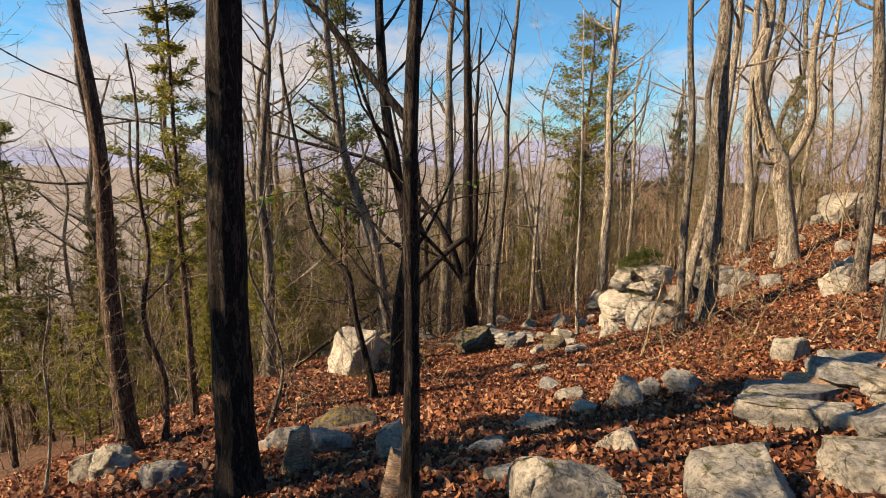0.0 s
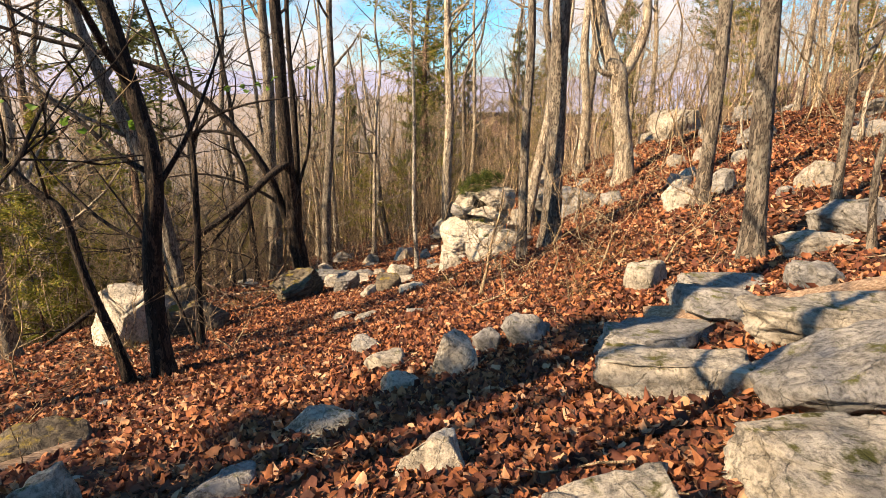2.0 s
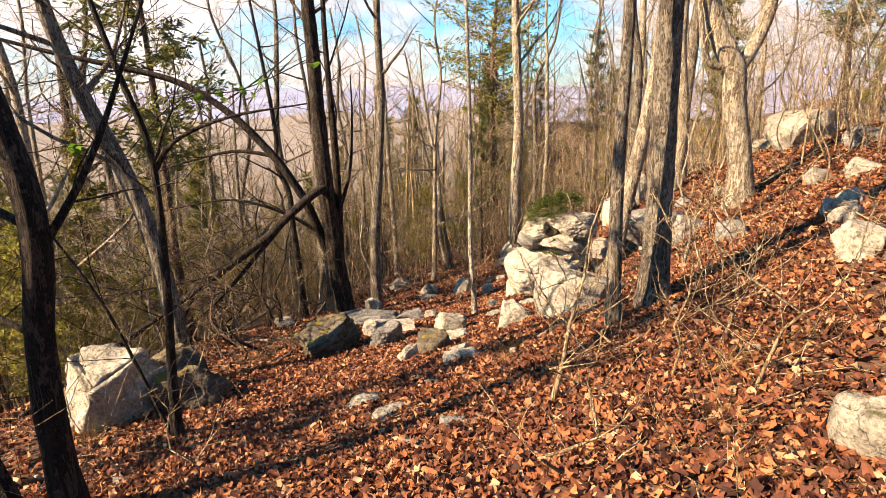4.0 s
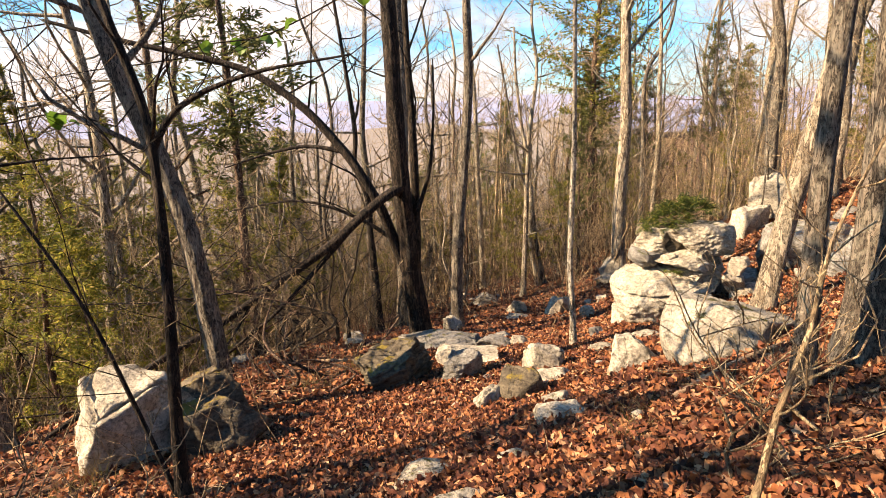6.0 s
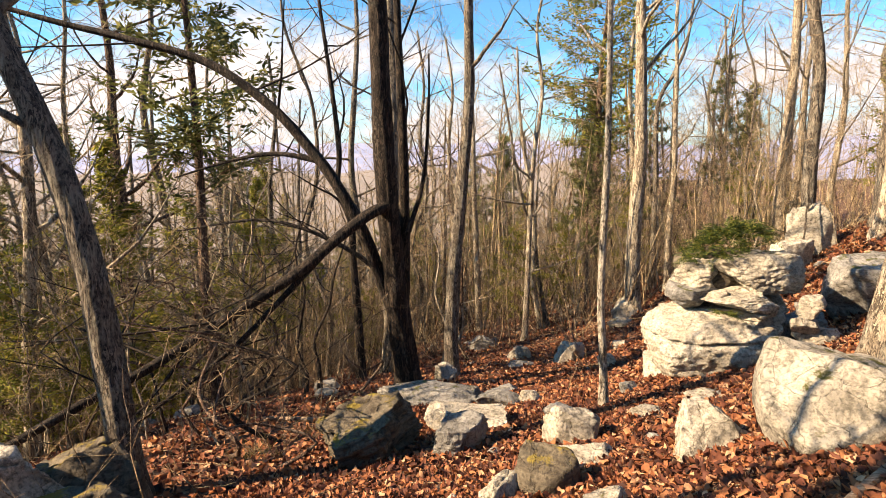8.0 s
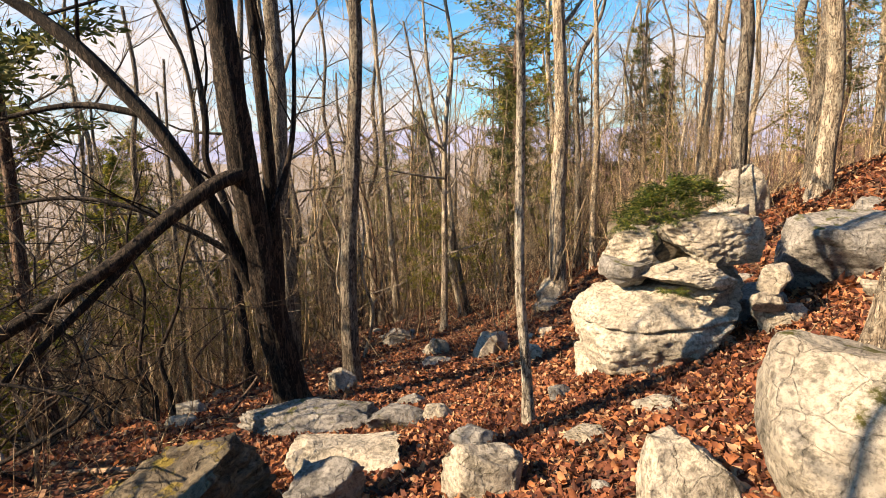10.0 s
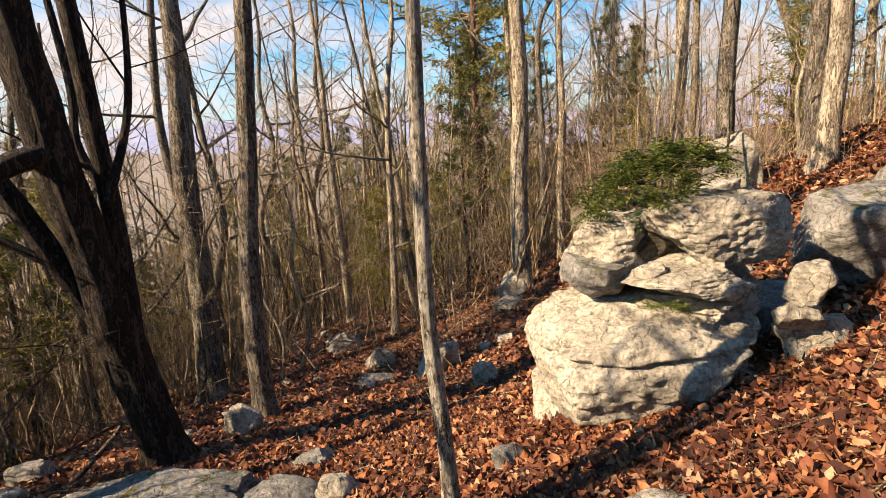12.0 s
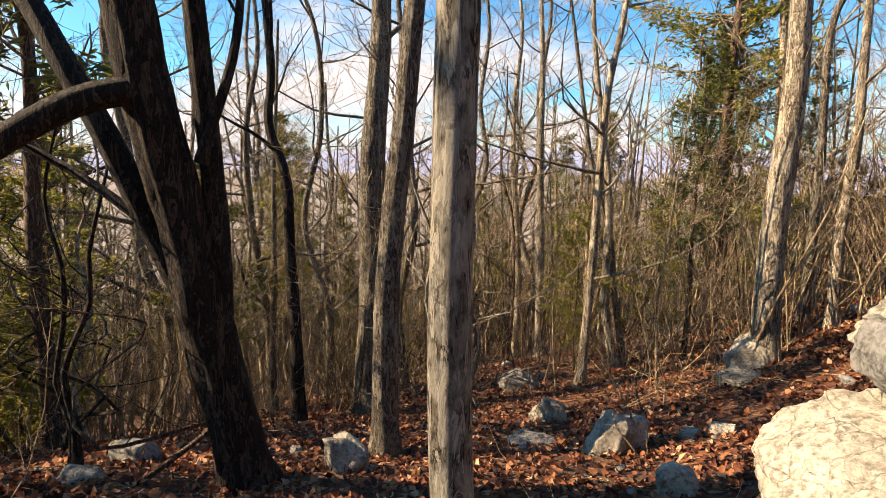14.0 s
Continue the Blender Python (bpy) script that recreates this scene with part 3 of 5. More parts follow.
block("wedge-shaped pale lobe split from the main boulder", 5.40, 13.66, -2.62, 0.66, 0.8, 0.40, -14, (0, -14), 313, cuts=3, box=0.5, lump=0.12)
block("overhanging pale limestone ledge", 5.30, 13.80, -2.02, 0.86, 0.9, 0.27, -6, (0, -6), 311, cuts=3, box=0.6, lump=0.14, strata=0.01)
block("thick tongue-shaped pale limestone plate", 5.14, 13.78, -1.82, 0.86, 0.85, 0.31, -10, (2, -4), 303, cuts=3, box=0.45, lump=0.14, strata=0.012)
block("big square capping block with dark lichen", 5.42, 13.92, -1.58, 0.98, 0.95, 0.52, -12, (4, -3), 304, ROCK, cuts=4, box=0.62, lump=0.17, strata=0.003)
block("grey rounded stone wedged between blocks", 4.66, 13.98, -1.92, 0.52, 0.5, 0.42, 10, (0, 0), 305, ROCK_GREY, cuts=4, box=0.35)
block("finely layered crumbling limestone block", 4.84, 14.2, -1.72, 0.74, 0.75, 0.50, -8, (0, -10), 306, cuts=4, box=0.5, lump=0.2, strata=0.035)
# Filler below the ferns; its dark colour also carries their shadow.
block("added dark mossy rock filling the shade under the ferns", 5.22, 14.28, -1.75, 1.05, 0.85, 0.72, 0, (0, -14), 314, ROCK_MOSS, cuts=3, box=0.4)
block("loose pale stone under the layered block", 4.90, 13.72, -1.72, 0.22, 0.24, 0.18, 30, (0, 0), 312, cuts=6, box=0.3)
block("pale broken stone in the shaded cleft", 5.70, 13.22, -1.79, 0.30, 0.32, 0.30, 10, (0, 8), 307, cuts=6, box=0.45)
block("small pale stone jammed in the cleft", 5.68, 13.24, -1.97, 0.30, 0.32, 0.24, -30, (0, -6), 315, cuts=6, box=0.4)
block("pale foot stone under the cleft", 5.98, 13.26, -2.46, 0.66, 0.5, 0.56, -10, (0, -6), 308, cuts=4, box=0.55)
# Added rock backing the cleft, where only deep shade is known.
block("grey filler rock put in the shaded cleft behind the stack", 6.2, 14.1, -2.8, 0.8, 0.8, 0.85, 0, (0, 0), 310, ROCK_GREY, cuts=4, box=0.5)
rock(8.80, 18.1, 0.90, 0.8, 1.15, -20, ROCK, "weathered pitted block standing on the bank", 5, 0.6, 0.02, 0.2)
rock(8.05, 17.5, 0.75, 0.6, 0.70, 15, ROCK_PALE, "bright cream block below a pitted one", 4, 0.6)


# ---- trees ----
def trunk_parts(thing, ctrl, r, bark_m, seg=20, step=0.11, ridge=0.06, top=0.3, seed=1.0, flare=0.45, name="trunk"):
    pts = spline(ctrl, step)
    k, z0 = len(pts), pts[0].z
    radii = [r * (1 - (1 - top) * i / (k - 1)) * (1 + flare * math.exp(-max(0, pts[i].z - z0 - 0.25) / 0.22)) for i in range(k)]
    g = Geo()
    tube(g, pts, radii, seg, ridge, seed)
    part(name, g.mesh(name, bark_m), thing)
    return pts, radii


def limb_part(thing, rng, ctrl, r, bark_m, twigs, per=5, level=2, seg=8, top=0.25, step=0.14):
    pts = spline(ctrl, step)
    k = len(pts)
    g = Geo()
    tube(g, pts, [r * (1 - (1 - top) * i / (k - 1)) for i in range(k)], seg, 0.05, rng.random() * 9)
    part("limb", g.mesh("limb", bark_m), thing)
    if per:
        ramify(rng, twigs, pts, r * 0.7, level, per)
    return pts


def bare_tree(x, y, r, height, lean=(0, 0), mat=None, label="", seed=1, limbs=7, first=0.4, bend=0.10, seg=18, ridge=0.08, name="tree", ctrl=None, extra=(), group="bare trees along the trail", per=5, level=2, top=0.3, limb_len=0.25, sink=0.25, min_r=0.0024, rise=(0.25, 1.1)):
    """A leafless tree. ctrl: the trunk's line relative to its foot; extra: (radius, line) of limbs of known shape."""
    rng = random.Random(seed)
    thing = tagged(new(name), label or "slender leafless tree with grey furrowed bark", "tree", group)
    thing.location = (x, y, float(gz(x, y)))
    mat = mat or BARK_GREY
    if ctrl is None:
        ctrl = [(0, 0, -sink)]
        n = 6
        for i in range(1, n + 1):
            z = height * i / n
            b = bend * (r * 6 + 0.25) * (1 if i < n else 1.3)
            ctrl.append((lean[0] * z + rng.gauss(0, b), lean[1] * z + rng.gauss(0, b), z))
    pts, radii = trunk_parts(thing, ctrl, r, mat, seg, 0.1 if seg > 12 else 0.22, ridge, top, seed * 1.7)
    tw = Geo()
    for i in range(limbs):
        z = first + (1 - first) * (i + rng.random() * 0.8) / max(1, limbs)
        j = min(len(pts) - 2, int(z * (len(pts) - 1)))
        a = rng.uniform(0, 2 * math.pi)
        d = Vector((math.cos(a), math.sin(a), rng.uniform(*rise)))
        ln = height * limb_len * rng.uniform(0.6, 1.3) * (1.15 - 0.5 * z)
        line = shoot(rng, pts[j], d, ln, 0.32, 0.2, 7)
        rr = min(radii[j] * 0.55, r * 0.5) * rng.uniform(0.6, 1)
        g = Geo()
        tube(g, line, [max(0.004, rr * (1 - 0.85 * q / 7)) for q in range(8)], 7 if seg > 12 else 4, 0.04, seed)
        part("limb", g.mesh("limb", mat), thing)
        ramify(rng, tw, line, rr * 0.7, level, per, min_r)
    for rr, line in extra:
        limb_part(thing, rng, line, rr, mat, tw, per=per, level=2)
    if tw.v:
        tagged(part("crown", tw.mesh("crown", TWIG if mat is not BARK_DARK else BARK_DARK), thing, "fine bare twigs"), kind="stuff")
    return thing


def sprays(rng, geo, pts, n, size, droop=0.0, width=0.15):
    """Small flat needle sprays round a branch line."""
    for _ in range(n):
        i = rng.randint(1, len(pts) - 1)
        p = pts[i].lerp(pts[i - 1], rng.random())
        d = ((pts[i] - pts[i - 1]).normalized() + Vector((rng.gauss(0, 0.7), rng.gauss(0, 0.7), rng.gauss(-droop, 0.5)))).normalized()
        s = d.orthogonal().normalized()
        s = (Matrix.Rotation(rng.uniform(0, 6.28), 3, d) @ s)
        ln = size * rng.uniform(0.6, 1.3)
        p = p + Vector((rng.gauss(0, 1), rng.gauss(0, 1), rng.gauss(0, 1))) * size * 0.4
        k = len(geo.v)
        m = p + d * ln * 0.5
        w = s * ln * width
        up = d.cross(s) * ln * 0.12
        geo.v += [p, m + w + up, p + d * ln, m - w + up]
        geo.f += [(k, k + 1, k + 2), (k, k + 2, k + 3)]


def cedar_tree(x, y, r, height, crown_from=0.3, spread=1.3, mat=None, leaf=None, label="", seed=1, lean=(0, 0), branches=46, per=70, size=0.085, group="evergreen cedars", conical=1.0, name="cedar_tree", droop=0.15):
    rng = random.Random(seed)
    thing = tagged(new(name), label or "evergreen cedar with reddish stringy bark and olive foliage", "tree", group)
    thing.location = (x, y, float(gz(x, y)))
    ctrl = [(0, 0, -0.25)] + [(lean[0] * height * i / 5 + rng.gauss(0, 0.05), lean[1] * height * i / 5 + rng.gauss(0, 0.05), height * i / 5) for i in range(1, 6)]
    pts, radii = trunk_parts(thing, ctrl, r, mat or BARK_RED, 14, 0.16, 0.07, 0.12, seed * 2.3)
    wood, fol = Geo(), Geo()
    for i in range(branches):
        f = crown_from + (1 - crown_from) * (i + rng.random()) / branches
        j = min(len(pts) - 2, int(f * (len(pts) - 1)))
        a = rng.uniform(0, 6.283)
        t = (f - crown_from) / (1 - crown_from)
        ln = spread * (1.05 - conical * t) * rng.uniform(0.55, 1.15) * min(1, 0.45 + t * 3)
        d = Vector((math.cos(a), math.sin(a), rng.uniform(-0.1, 0.5)))
        line = shoot(rng, pts[j], d, ln, 0.22, 0.08, 5)
        tube(wood, line, [max(0.004, radii[j] * 0.3 * (1 - 0.8 * q / 5)) for q in range(6)], 4, cap=False)
        sprays(rng, fol, line[1:], int(per * (0.4 + ln / spread)), size, droop)
        for _ in range(3):
            q = rng.randint(1, 4)
            sub = shoot(rng, line[q], (line[q] - line[q - 1]) + Vector((rng.gauss(0, 0.2), rng.gauss(0, 0.2), rng.gauss(0, 0.1))), ln * 0.4, 0.3, 0.05, 3)
            sprays(rng, fol, sub, int(per * 0.5), size, droop)
    for i in range(int(7 * crown_from / 0.3)):
        j = max(1, int(rng.uniform(0.08, crown_from + 0.1) * len(pts)))
        a = rng.uniform(0, 6.283)
        line = shoot(rng, pts[j], Vector((math.cos(a), math.sin(a), rng.uniform(-0.15, 0.35))), rng.uniform(0.4, 1.1), 0.25, 0.0, 5)
        tube(wood, line, [0.011 - 0.0018 * q for q in range(6)], 4, cap=False)
        ramify(rng, wood, line, 0.008, 1, 4)
    tagged(part("lower_crown", wood.mesh("lower_crown", TWIG), thing, "dead grey lower branches"), kind="stuff")
    tagged(part("foliage", fol.mesh("foliage", leaf or CEDAR), thing, "olive-green scaly foliage"), kind="stuff")
    return thing


# trees beside the first stretch
cedar_tree(-3.95, 6.47, 0.125, 9.5, 0.62, 1.4, label="tall cedar with dark reddish shaggy bark", seed=11, branches=30, per=100, size=0.07, lean=(-0.02, 0))
# Shade on this oak is part of its near-black bark colour.
bare_tree(-1.50, 3.72, 0.14, 9.5, (0.03, 0), BARK_DARK, "straight oak with furrowed bark, near-black for its shade", 12, 6, 0.55, 0.03, 34, 0.10)
bare_tree(-0.20, 2.98, 0.05, 6.5, (0.022, 0), BARK_DARK, "dark cedar snag with broken branch stubs", 13, 6, 0.5, 0.05, 22, 0.14,
          extra=((0.025, [(0.05, 0, 2.25), (-0.25, 0.1, 2.6), (-0.55, 0.15, 2.95), (-0.95, 0.2, 3.1), (-1.6, 0.2, 3.35)]), (0.014, [(0.02, 0, 1.75), (0.2, 0.1, 1.55), (0.3, 0.15, 1.4), (0.42, 0.2, 1.6)])))
bare_tree(-3.66, 6.70, 0.04, 5.0, (0.0, 0), BARK_RED, "thin dark sapling with a bent stem", 14, 6, 0.3, 0.1, 10)
cedar_tree(-3.8, 7.88, 0.06, 7.0, 0.35, 1.1, label="young cedar with sparse olive foliage", seed=15, branches=46, per=105, size=0.068)
cedar_tree(-5.2, 13.8, 0.06, 6.0, 0.3, 1.4, label="wispy cedar with layered olive foliage", seed=151, branches=52, per=105, size=0.068)
cedar_tree(-7.4, 15.5, 0.09, 8.0, 0.3, 1.9, label="open cedar with tiers of olive foliage", seed=152, branches=64, per=95, size=0.085)
cedar_tree(-3.4, 21.0, 0.08, 6.0, 0.25, 1.6, label="shaded cedar with dull olive foliage", seed=153, branches=52, per=85, size=0.085)
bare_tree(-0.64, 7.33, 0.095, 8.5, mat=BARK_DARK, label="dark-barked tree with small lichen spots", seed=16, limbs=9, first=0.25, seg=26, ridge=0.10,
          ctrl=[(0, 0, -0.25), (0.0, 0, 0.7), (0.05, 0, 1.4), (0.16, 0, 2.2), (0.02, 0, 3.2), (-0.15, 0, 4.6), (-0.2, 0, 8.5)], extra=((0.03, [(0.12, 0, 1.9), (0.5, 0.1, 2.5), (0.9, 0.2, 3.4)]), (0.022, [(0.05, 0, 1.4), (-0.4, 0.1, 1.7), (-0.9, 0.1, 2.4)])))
bare_tree(-0.94, 7.38, 0.05, 5.5, mat=BARK_DARK, label="crooked dark sapling arching over the slope", seed=17, limbs=6, first=0.4, seg=14,
          ctrl=[(0, 0, -0.2), (-0.12, 0, 0.5), (-0.28, 0, 1.2), (-0.36, 0, 1.8), (-0.6, 0.05, 2.05), (-0.85, 0.05, 2.5), (-1.0, 0.1, 3.4), (-1.2, 0.1, 4.6)])
bare_tree(4.80, 5.58, 0.095, 9.0, (-0.10, 0.0), BARK_GREY, "straight grey-barked tree on the leafy slope", 18, 7, 0.45, 0.05, 24, 0.07)
bare_tree(5.98, 7.72, 0.095, 9.0, (0.0, 0), BARK_GREY, "straight grey-brown tree on the leafy slope", 19, 7, 0.45, 0.06, 22, 0.07)
bare_tree(8.4, 13.1, 0.22, 9.5, mat=BARK_PALE, label="pale twisted oak forking into heavy limbs", seed=20, limbs=3, first=0.55, seg=26, top=0.45,
          ctrl=[(0, 0, -0.3), (-0.12, 0, 0.9), (-0.32, 0, 1.8), (-0.42, 0, 2.4), (-0.8, 0.1, 3.2), (-1.1, 0.1, 4.4), (-0.9, 0.2, 6.0), (-1.2, 0.3, 8.5)],
          extra=((0.13, [(-0.42, 0, 2.2), (0.0, 0, 2.9), (0.22, 0.05, 3.6), (0.15, 0.1, 5.0), (0.4, 0.1, 7.5)]), (0.07, [(-0.4, 0, 2.4), (-0.9, 0.0, 2.5), (-1.1, 0, 3.2), (-1.3, 0, 4.4)])))
bare_tree(4.52, 9.10, 0.145, 11.0, (0.0, 0.02), BARK_GREY, "stout straight oak with dark grey furrowed bark", 21, 8, 0.5, 0.03, 30, 0.08)
bare_tree(3.95, 8.85, 0.068, 9.5, (-0.03, 0.0), BARK_GREY, "pale lichen-spotted tree rising from brush", 22, 7, 0.5, 0.04, 24, 0.07)
bare_tree(5.12, 11.56, 0.12, 9.5, mat=BARK_PALE, label="pale leaning tree beside the stout oak", seed=23, limbs=6, first=0.5, seg=24,
          ctrl=[(0, 0, -0.3), (0.17, -0.02, 0.9), (0.35, -0.05, 1.9), (0.54, -0.05, 3.0), (0.75, 0, 5.0), (0.95, 0, 9.0)])
bare_tree(5.77, 5.66, 0.045, 5.0, mat=BARK_GREY, label="slender forked sapling on the slope", seed=24, limbs=5, first=0.4, seg=12,
          ctrl=[(0, 0, -0.2), (-0.06, 0, 0.6), (-0.1, 0.0, 1.3), (-0.3, 0, 2.2), (-0.4, 0, 4.5)], extra=((0.03, [(-0.1, 0, 1.3), (0.1, 0, 1.7), (0.25, 0, 2.3), (0.3, 0, 3.6)]),))
bare_tree(5.24, 4.83, 0.03, 4.0, (-0.05, 0), BARK_GREY, "thin grey sapling beside the rocks", 25, 6, 0.3, 0.1, 10)
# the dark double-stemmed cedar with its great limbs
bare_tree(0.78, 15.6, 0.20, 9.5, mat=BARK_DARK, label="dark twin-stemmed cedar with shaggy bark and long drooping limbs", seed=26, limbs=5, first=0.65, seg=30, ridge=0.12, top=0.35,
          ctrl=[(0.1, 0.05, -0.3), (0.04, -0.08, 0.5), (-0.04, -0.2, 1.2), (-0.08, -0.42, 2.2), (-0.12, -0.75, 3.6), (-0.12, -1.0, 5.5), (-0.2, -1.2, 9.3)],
          extra=((0.10, [(0.0, -0.15, 1.0), (0.08, -0.25, 2.2), (0.12, -0.45, 3.8), (0.1, -0.6, 6.0), (0.2, -0.8, 8.5)]),
                 (0.105, [(-0.05, -0.2, 1.2), (-0.2, -0.25, 1.6), (-0.48, -0.5, 2.6), (-0.78, -0.6, 3.25), (-1.1, -0.6, 3.75), (-1.75, -0.6, 4.5), (-2.6, -0.6, 5.1), (-3.6, -0.7, 5.4), (-4.6, -0.8, 5.65), (-5.8, -0.8, 6.0)]),
                 (0.088, [(-0.1, -0.7, 3.06), (-0.35, -0.95, 2.95), (-0.75, -1.2, 2.65), (-1.24, -1.5, 2.24), (-2.11, -2.1, 1.7), (-2.6, -2.7, 1.42), (-3.1, -3.3, 1.2), (-3.5, -3.8, 1.0), (-4.2, -4.7, 0.6), (-4.9, -5.6, 0.15)]),
                 (0.045, [(-1.05, -0.6, 3.7), (-1.7, -0.6, 3.82), (-2.4, -0.6, 3.72), (-3.2, -0.6, 3.5)]),
                 (0.045, [(-0.1, -0.25, 1.8), (-0.65, -0.35, 2.3), (-1.4, -0.4, 2.7), (-2.15, -0.4, 2.85), (-3.3, -0.4, 2.7)]),
                 (0.048, [(-0.8, -1.2, 2.6), (-1.4, -1.6, 1.95), (-2.0, -2.1, 1.35), (-2.7, -2.8, 0.85), (-3.4, -3.6, 0.35)]),
                 (0.04, [(0.15, -0.5, 2.6), (0.4, -0.4, 3.4), (0.5, -0.4, 4.4), (0.52, -0.4, 5.2)])))
bare_tree(1.54, 17.0, 0.14, 10.5, (0.06, -0.02), BARK_GREY, "straight grey tree with a healed scar", 27, 6, 0.55, 0.04, 28, 0.08)
bare_tree(0.02, 20.3, 0.25, 12.5, (0.028, 0.02), BARK_GREY, "thick straight oak with furrowed grey bark", 28, 9, 0.5, 0.03, 30, 0.08)
bare_tree(3.22, 12.82, 0.044, 7.5, mat=BARK_FLAKY, label="slim pale sapling with flaking sunlit bark", seed=29, limbs=5, first=0.5, seg=24, ridge=0.07,
          ctrl=[(0.04, 0, -0.2), (0.02, 0, 0.5), (-0.025, 0.0, 1.2), (-0.02, 0, 2.0), (0.0, 0, 3.0), (-0.03, 0, 5.0), (-0.1, 0, 7.5)], top=0.35)
bare_tree(6.18, 20.7, 0.2, 12.0, (0.0, 0), BARK_PALE, "tall straight pale-barked oak", 30, 9, 0.5, 0.03, 22, 0.07)
bare_tree(7.64, 23.4, 0.10, 9.0, mat=BARK_GREY, label="grey tree with a crooked top", seed=31, limbs=7, first=0.4, seg=16,
          ctrl=[(0, 0, -0.2), (0, 0, 3.0), (-0.05, 0, 5.4), (0.4, 0, 6.4), (0.7, 0, 7.2), (0.9, 0, 9)])
cedar_tree(6.88, 27.6, 0.20, 13.2, 0.42, 3.1, label="large cedar with a broad rounded olive-green crown", seed=32, branches=105, per=48, size=0.17, lean=(0.03, 0), conical=0.62)
bare_tree(-0.5, 18.9, 0.10, 8.5, mat=BARK_DARK, label="crooked dark tree with a kinked stem", seed=33, limbs=6, first=0.45, seg=18,
          ctrl=[(0, 0, -0.2), (-0.02, 0, 1.2), (-0.08, 0, 2.6), (-0.1, 0, 3.6), (-0.35, 0, 4.4), (-0.3, 0, 5.4), (-0.6, 0, 8.5)])
for n, (x, y, r, h, lx) in enumerate(((4.25, 22.75, 0.09, 8, -0.12), (4.45, 22.9, 0.075, 7.5, -0.2), (2.56, 26.3, 0.13, 11, -0.03), (1.7, 27.5, 0.12, 11, -0.01), (-2.7, 21.8, 0.08, 8, 0.03), (7.6, 22.1, 0.10, 9, 0.0), (9.3, 16.9, 0.15, 11, 0.0), (10.0, 17.8, 0.16, 10, 0.05), (12.0, 24.5, 0.2, 12, 0.0), (12.6, 25.0, 0.12, 11, 0.04), (9.0, 18.4, 0.15, 11, -0.02))):
    bare_tree(x, y, r, h, (lx, 0), (BARK_PALE, BARK_GREY, BARK_PALE)[n % 3], ("slender pale tree leaning over the slope", "straight grey-brown tree in thin woods", "pale sunlit tree trunk on the slope")[n % 3], 40 + n, 7, 0.45, 0.08, 16, 0.07, group="trees farther down the slope")
bare_tree(-1.2, 11.35, 0.13, 9.5, mat=BARK_GREY, label="rough grey-brown tree leaning over the pale boulder", seed=60, limbs=9, first=0.35, seg=28, ridge=0.12,
          ctrl=[(0, 0, -0.3), (-0.06, 0, 1.2), (-0.18, 0, 2.3), (-0.42, 0, 3.2), (-0.72, 0, 4.1), (-1.0, 0, 5.5), (-1.2, 0, 9.0)])
bare_tree(-0.60, 9.15, 0.05, 6.0, mat=BARK_DARK, label="dark forked sapling growing against the pale boulder", seed=61, limbs=6, first=0.45, seg=14,
          ctrl=[(0, 0, -0.2), (0.04, 0, 0.6), (0.13, 0, 1.6), (0.18, 0, 2.4), (0.17, 0, 3.0), (0.0, 0, 3.7), (-0.4, 0.1, 5.4)],
          extra=((0.025, [(0.17, 0, 2.7), (0.4, 0, 3.0), (0.9, 0, 3.2), (1.6, 0, 3.3)]), (0.022, [(-0.05, 0, 0.05), (-0.25, 0, 0.8), (-0.5, 0, 1.6), (-0.95, 0, 2.5), (-1.4, 0, 3.2)])))
bare_tree(-3.6, 10.8, 0.13, 7.5, (0.03, 0), BARK_GREY, "grey-brown tree on the lower slope", 62, 7, 0.45, 0.05, 18, 0.08)
bare_tree(-6.5, 20.0, 0.2, 11, (0.02, 0), BARK_RED, "tall rough-barked tree down the slope", 63, 9, 0.4, 0.05, 18, 0.08)


# crooked stems and vines below the dark cedar
bare_tree(-0.85, 15.5, 0.03, 4.0, mat=BARK_DARK, label="twisting dark vine stem hanging in the brush", seed=64, limbs=3, first=0.4, seg=9, per=3,
          ctrl=[(0, 0, -0.1), (0.06, 0, 0.4), (-0.08, 0, 0.8), (0.0, 0.05, 1.3), (0.1, 0, 1.8), (-0.02, 0, 2.4), (0.25, 0, 3.2)])
bare_tree(-0.55, 15.3, 0.035, 3.0, mat=BARK_DARK, label="crooked dead stem leaning on a cedar limb", seed=65, limbs=3, first=0.4, seg=9, per=3,
          ctrl=[(0, 0, -0.1), (0.02, 0, 0.5), (-0.05, 0, 0.9), (0.22, 0.05, 1.5), (0.3, 0, 1.9), (0.55, 0, 2.6)])
bare_tree(-1.0, 13.4, 0.02, 2.6, (-0.12, 0.05), TWIG, "thin pale arching sapling in the brush", 66, 7, 0.2, 0.25, 7, per=4)
tangle = random.Random(301)
for n in range(16):
    x, y = (tangle.uniform(-2.6, 0.3), tangle.uniform(14.4, 16.6)) if n % 2 else (tangle.uniform(-2.4, 0.1), tangle.uniform(10.9, 13.8))
    h = tangle.uniform(1.4, 2.8)
    bare_tree(x, y, tangle.uniform(0.012, 0.024), h, (tangle.uniform(-0.35, 0.35), tangle.uniform(-0.2, 0.2)), BARK_DARK if n % 3 else BARK_RED, "crooked dark stem in the tangled undergrowth", 310 + n, 7, 0.2, 0.9, 7, 0.04, name="sapling", group="tangled stems", per=3, level=1, limb_len=0.5, sink=0.1, rise=(-0.3, 0.7))
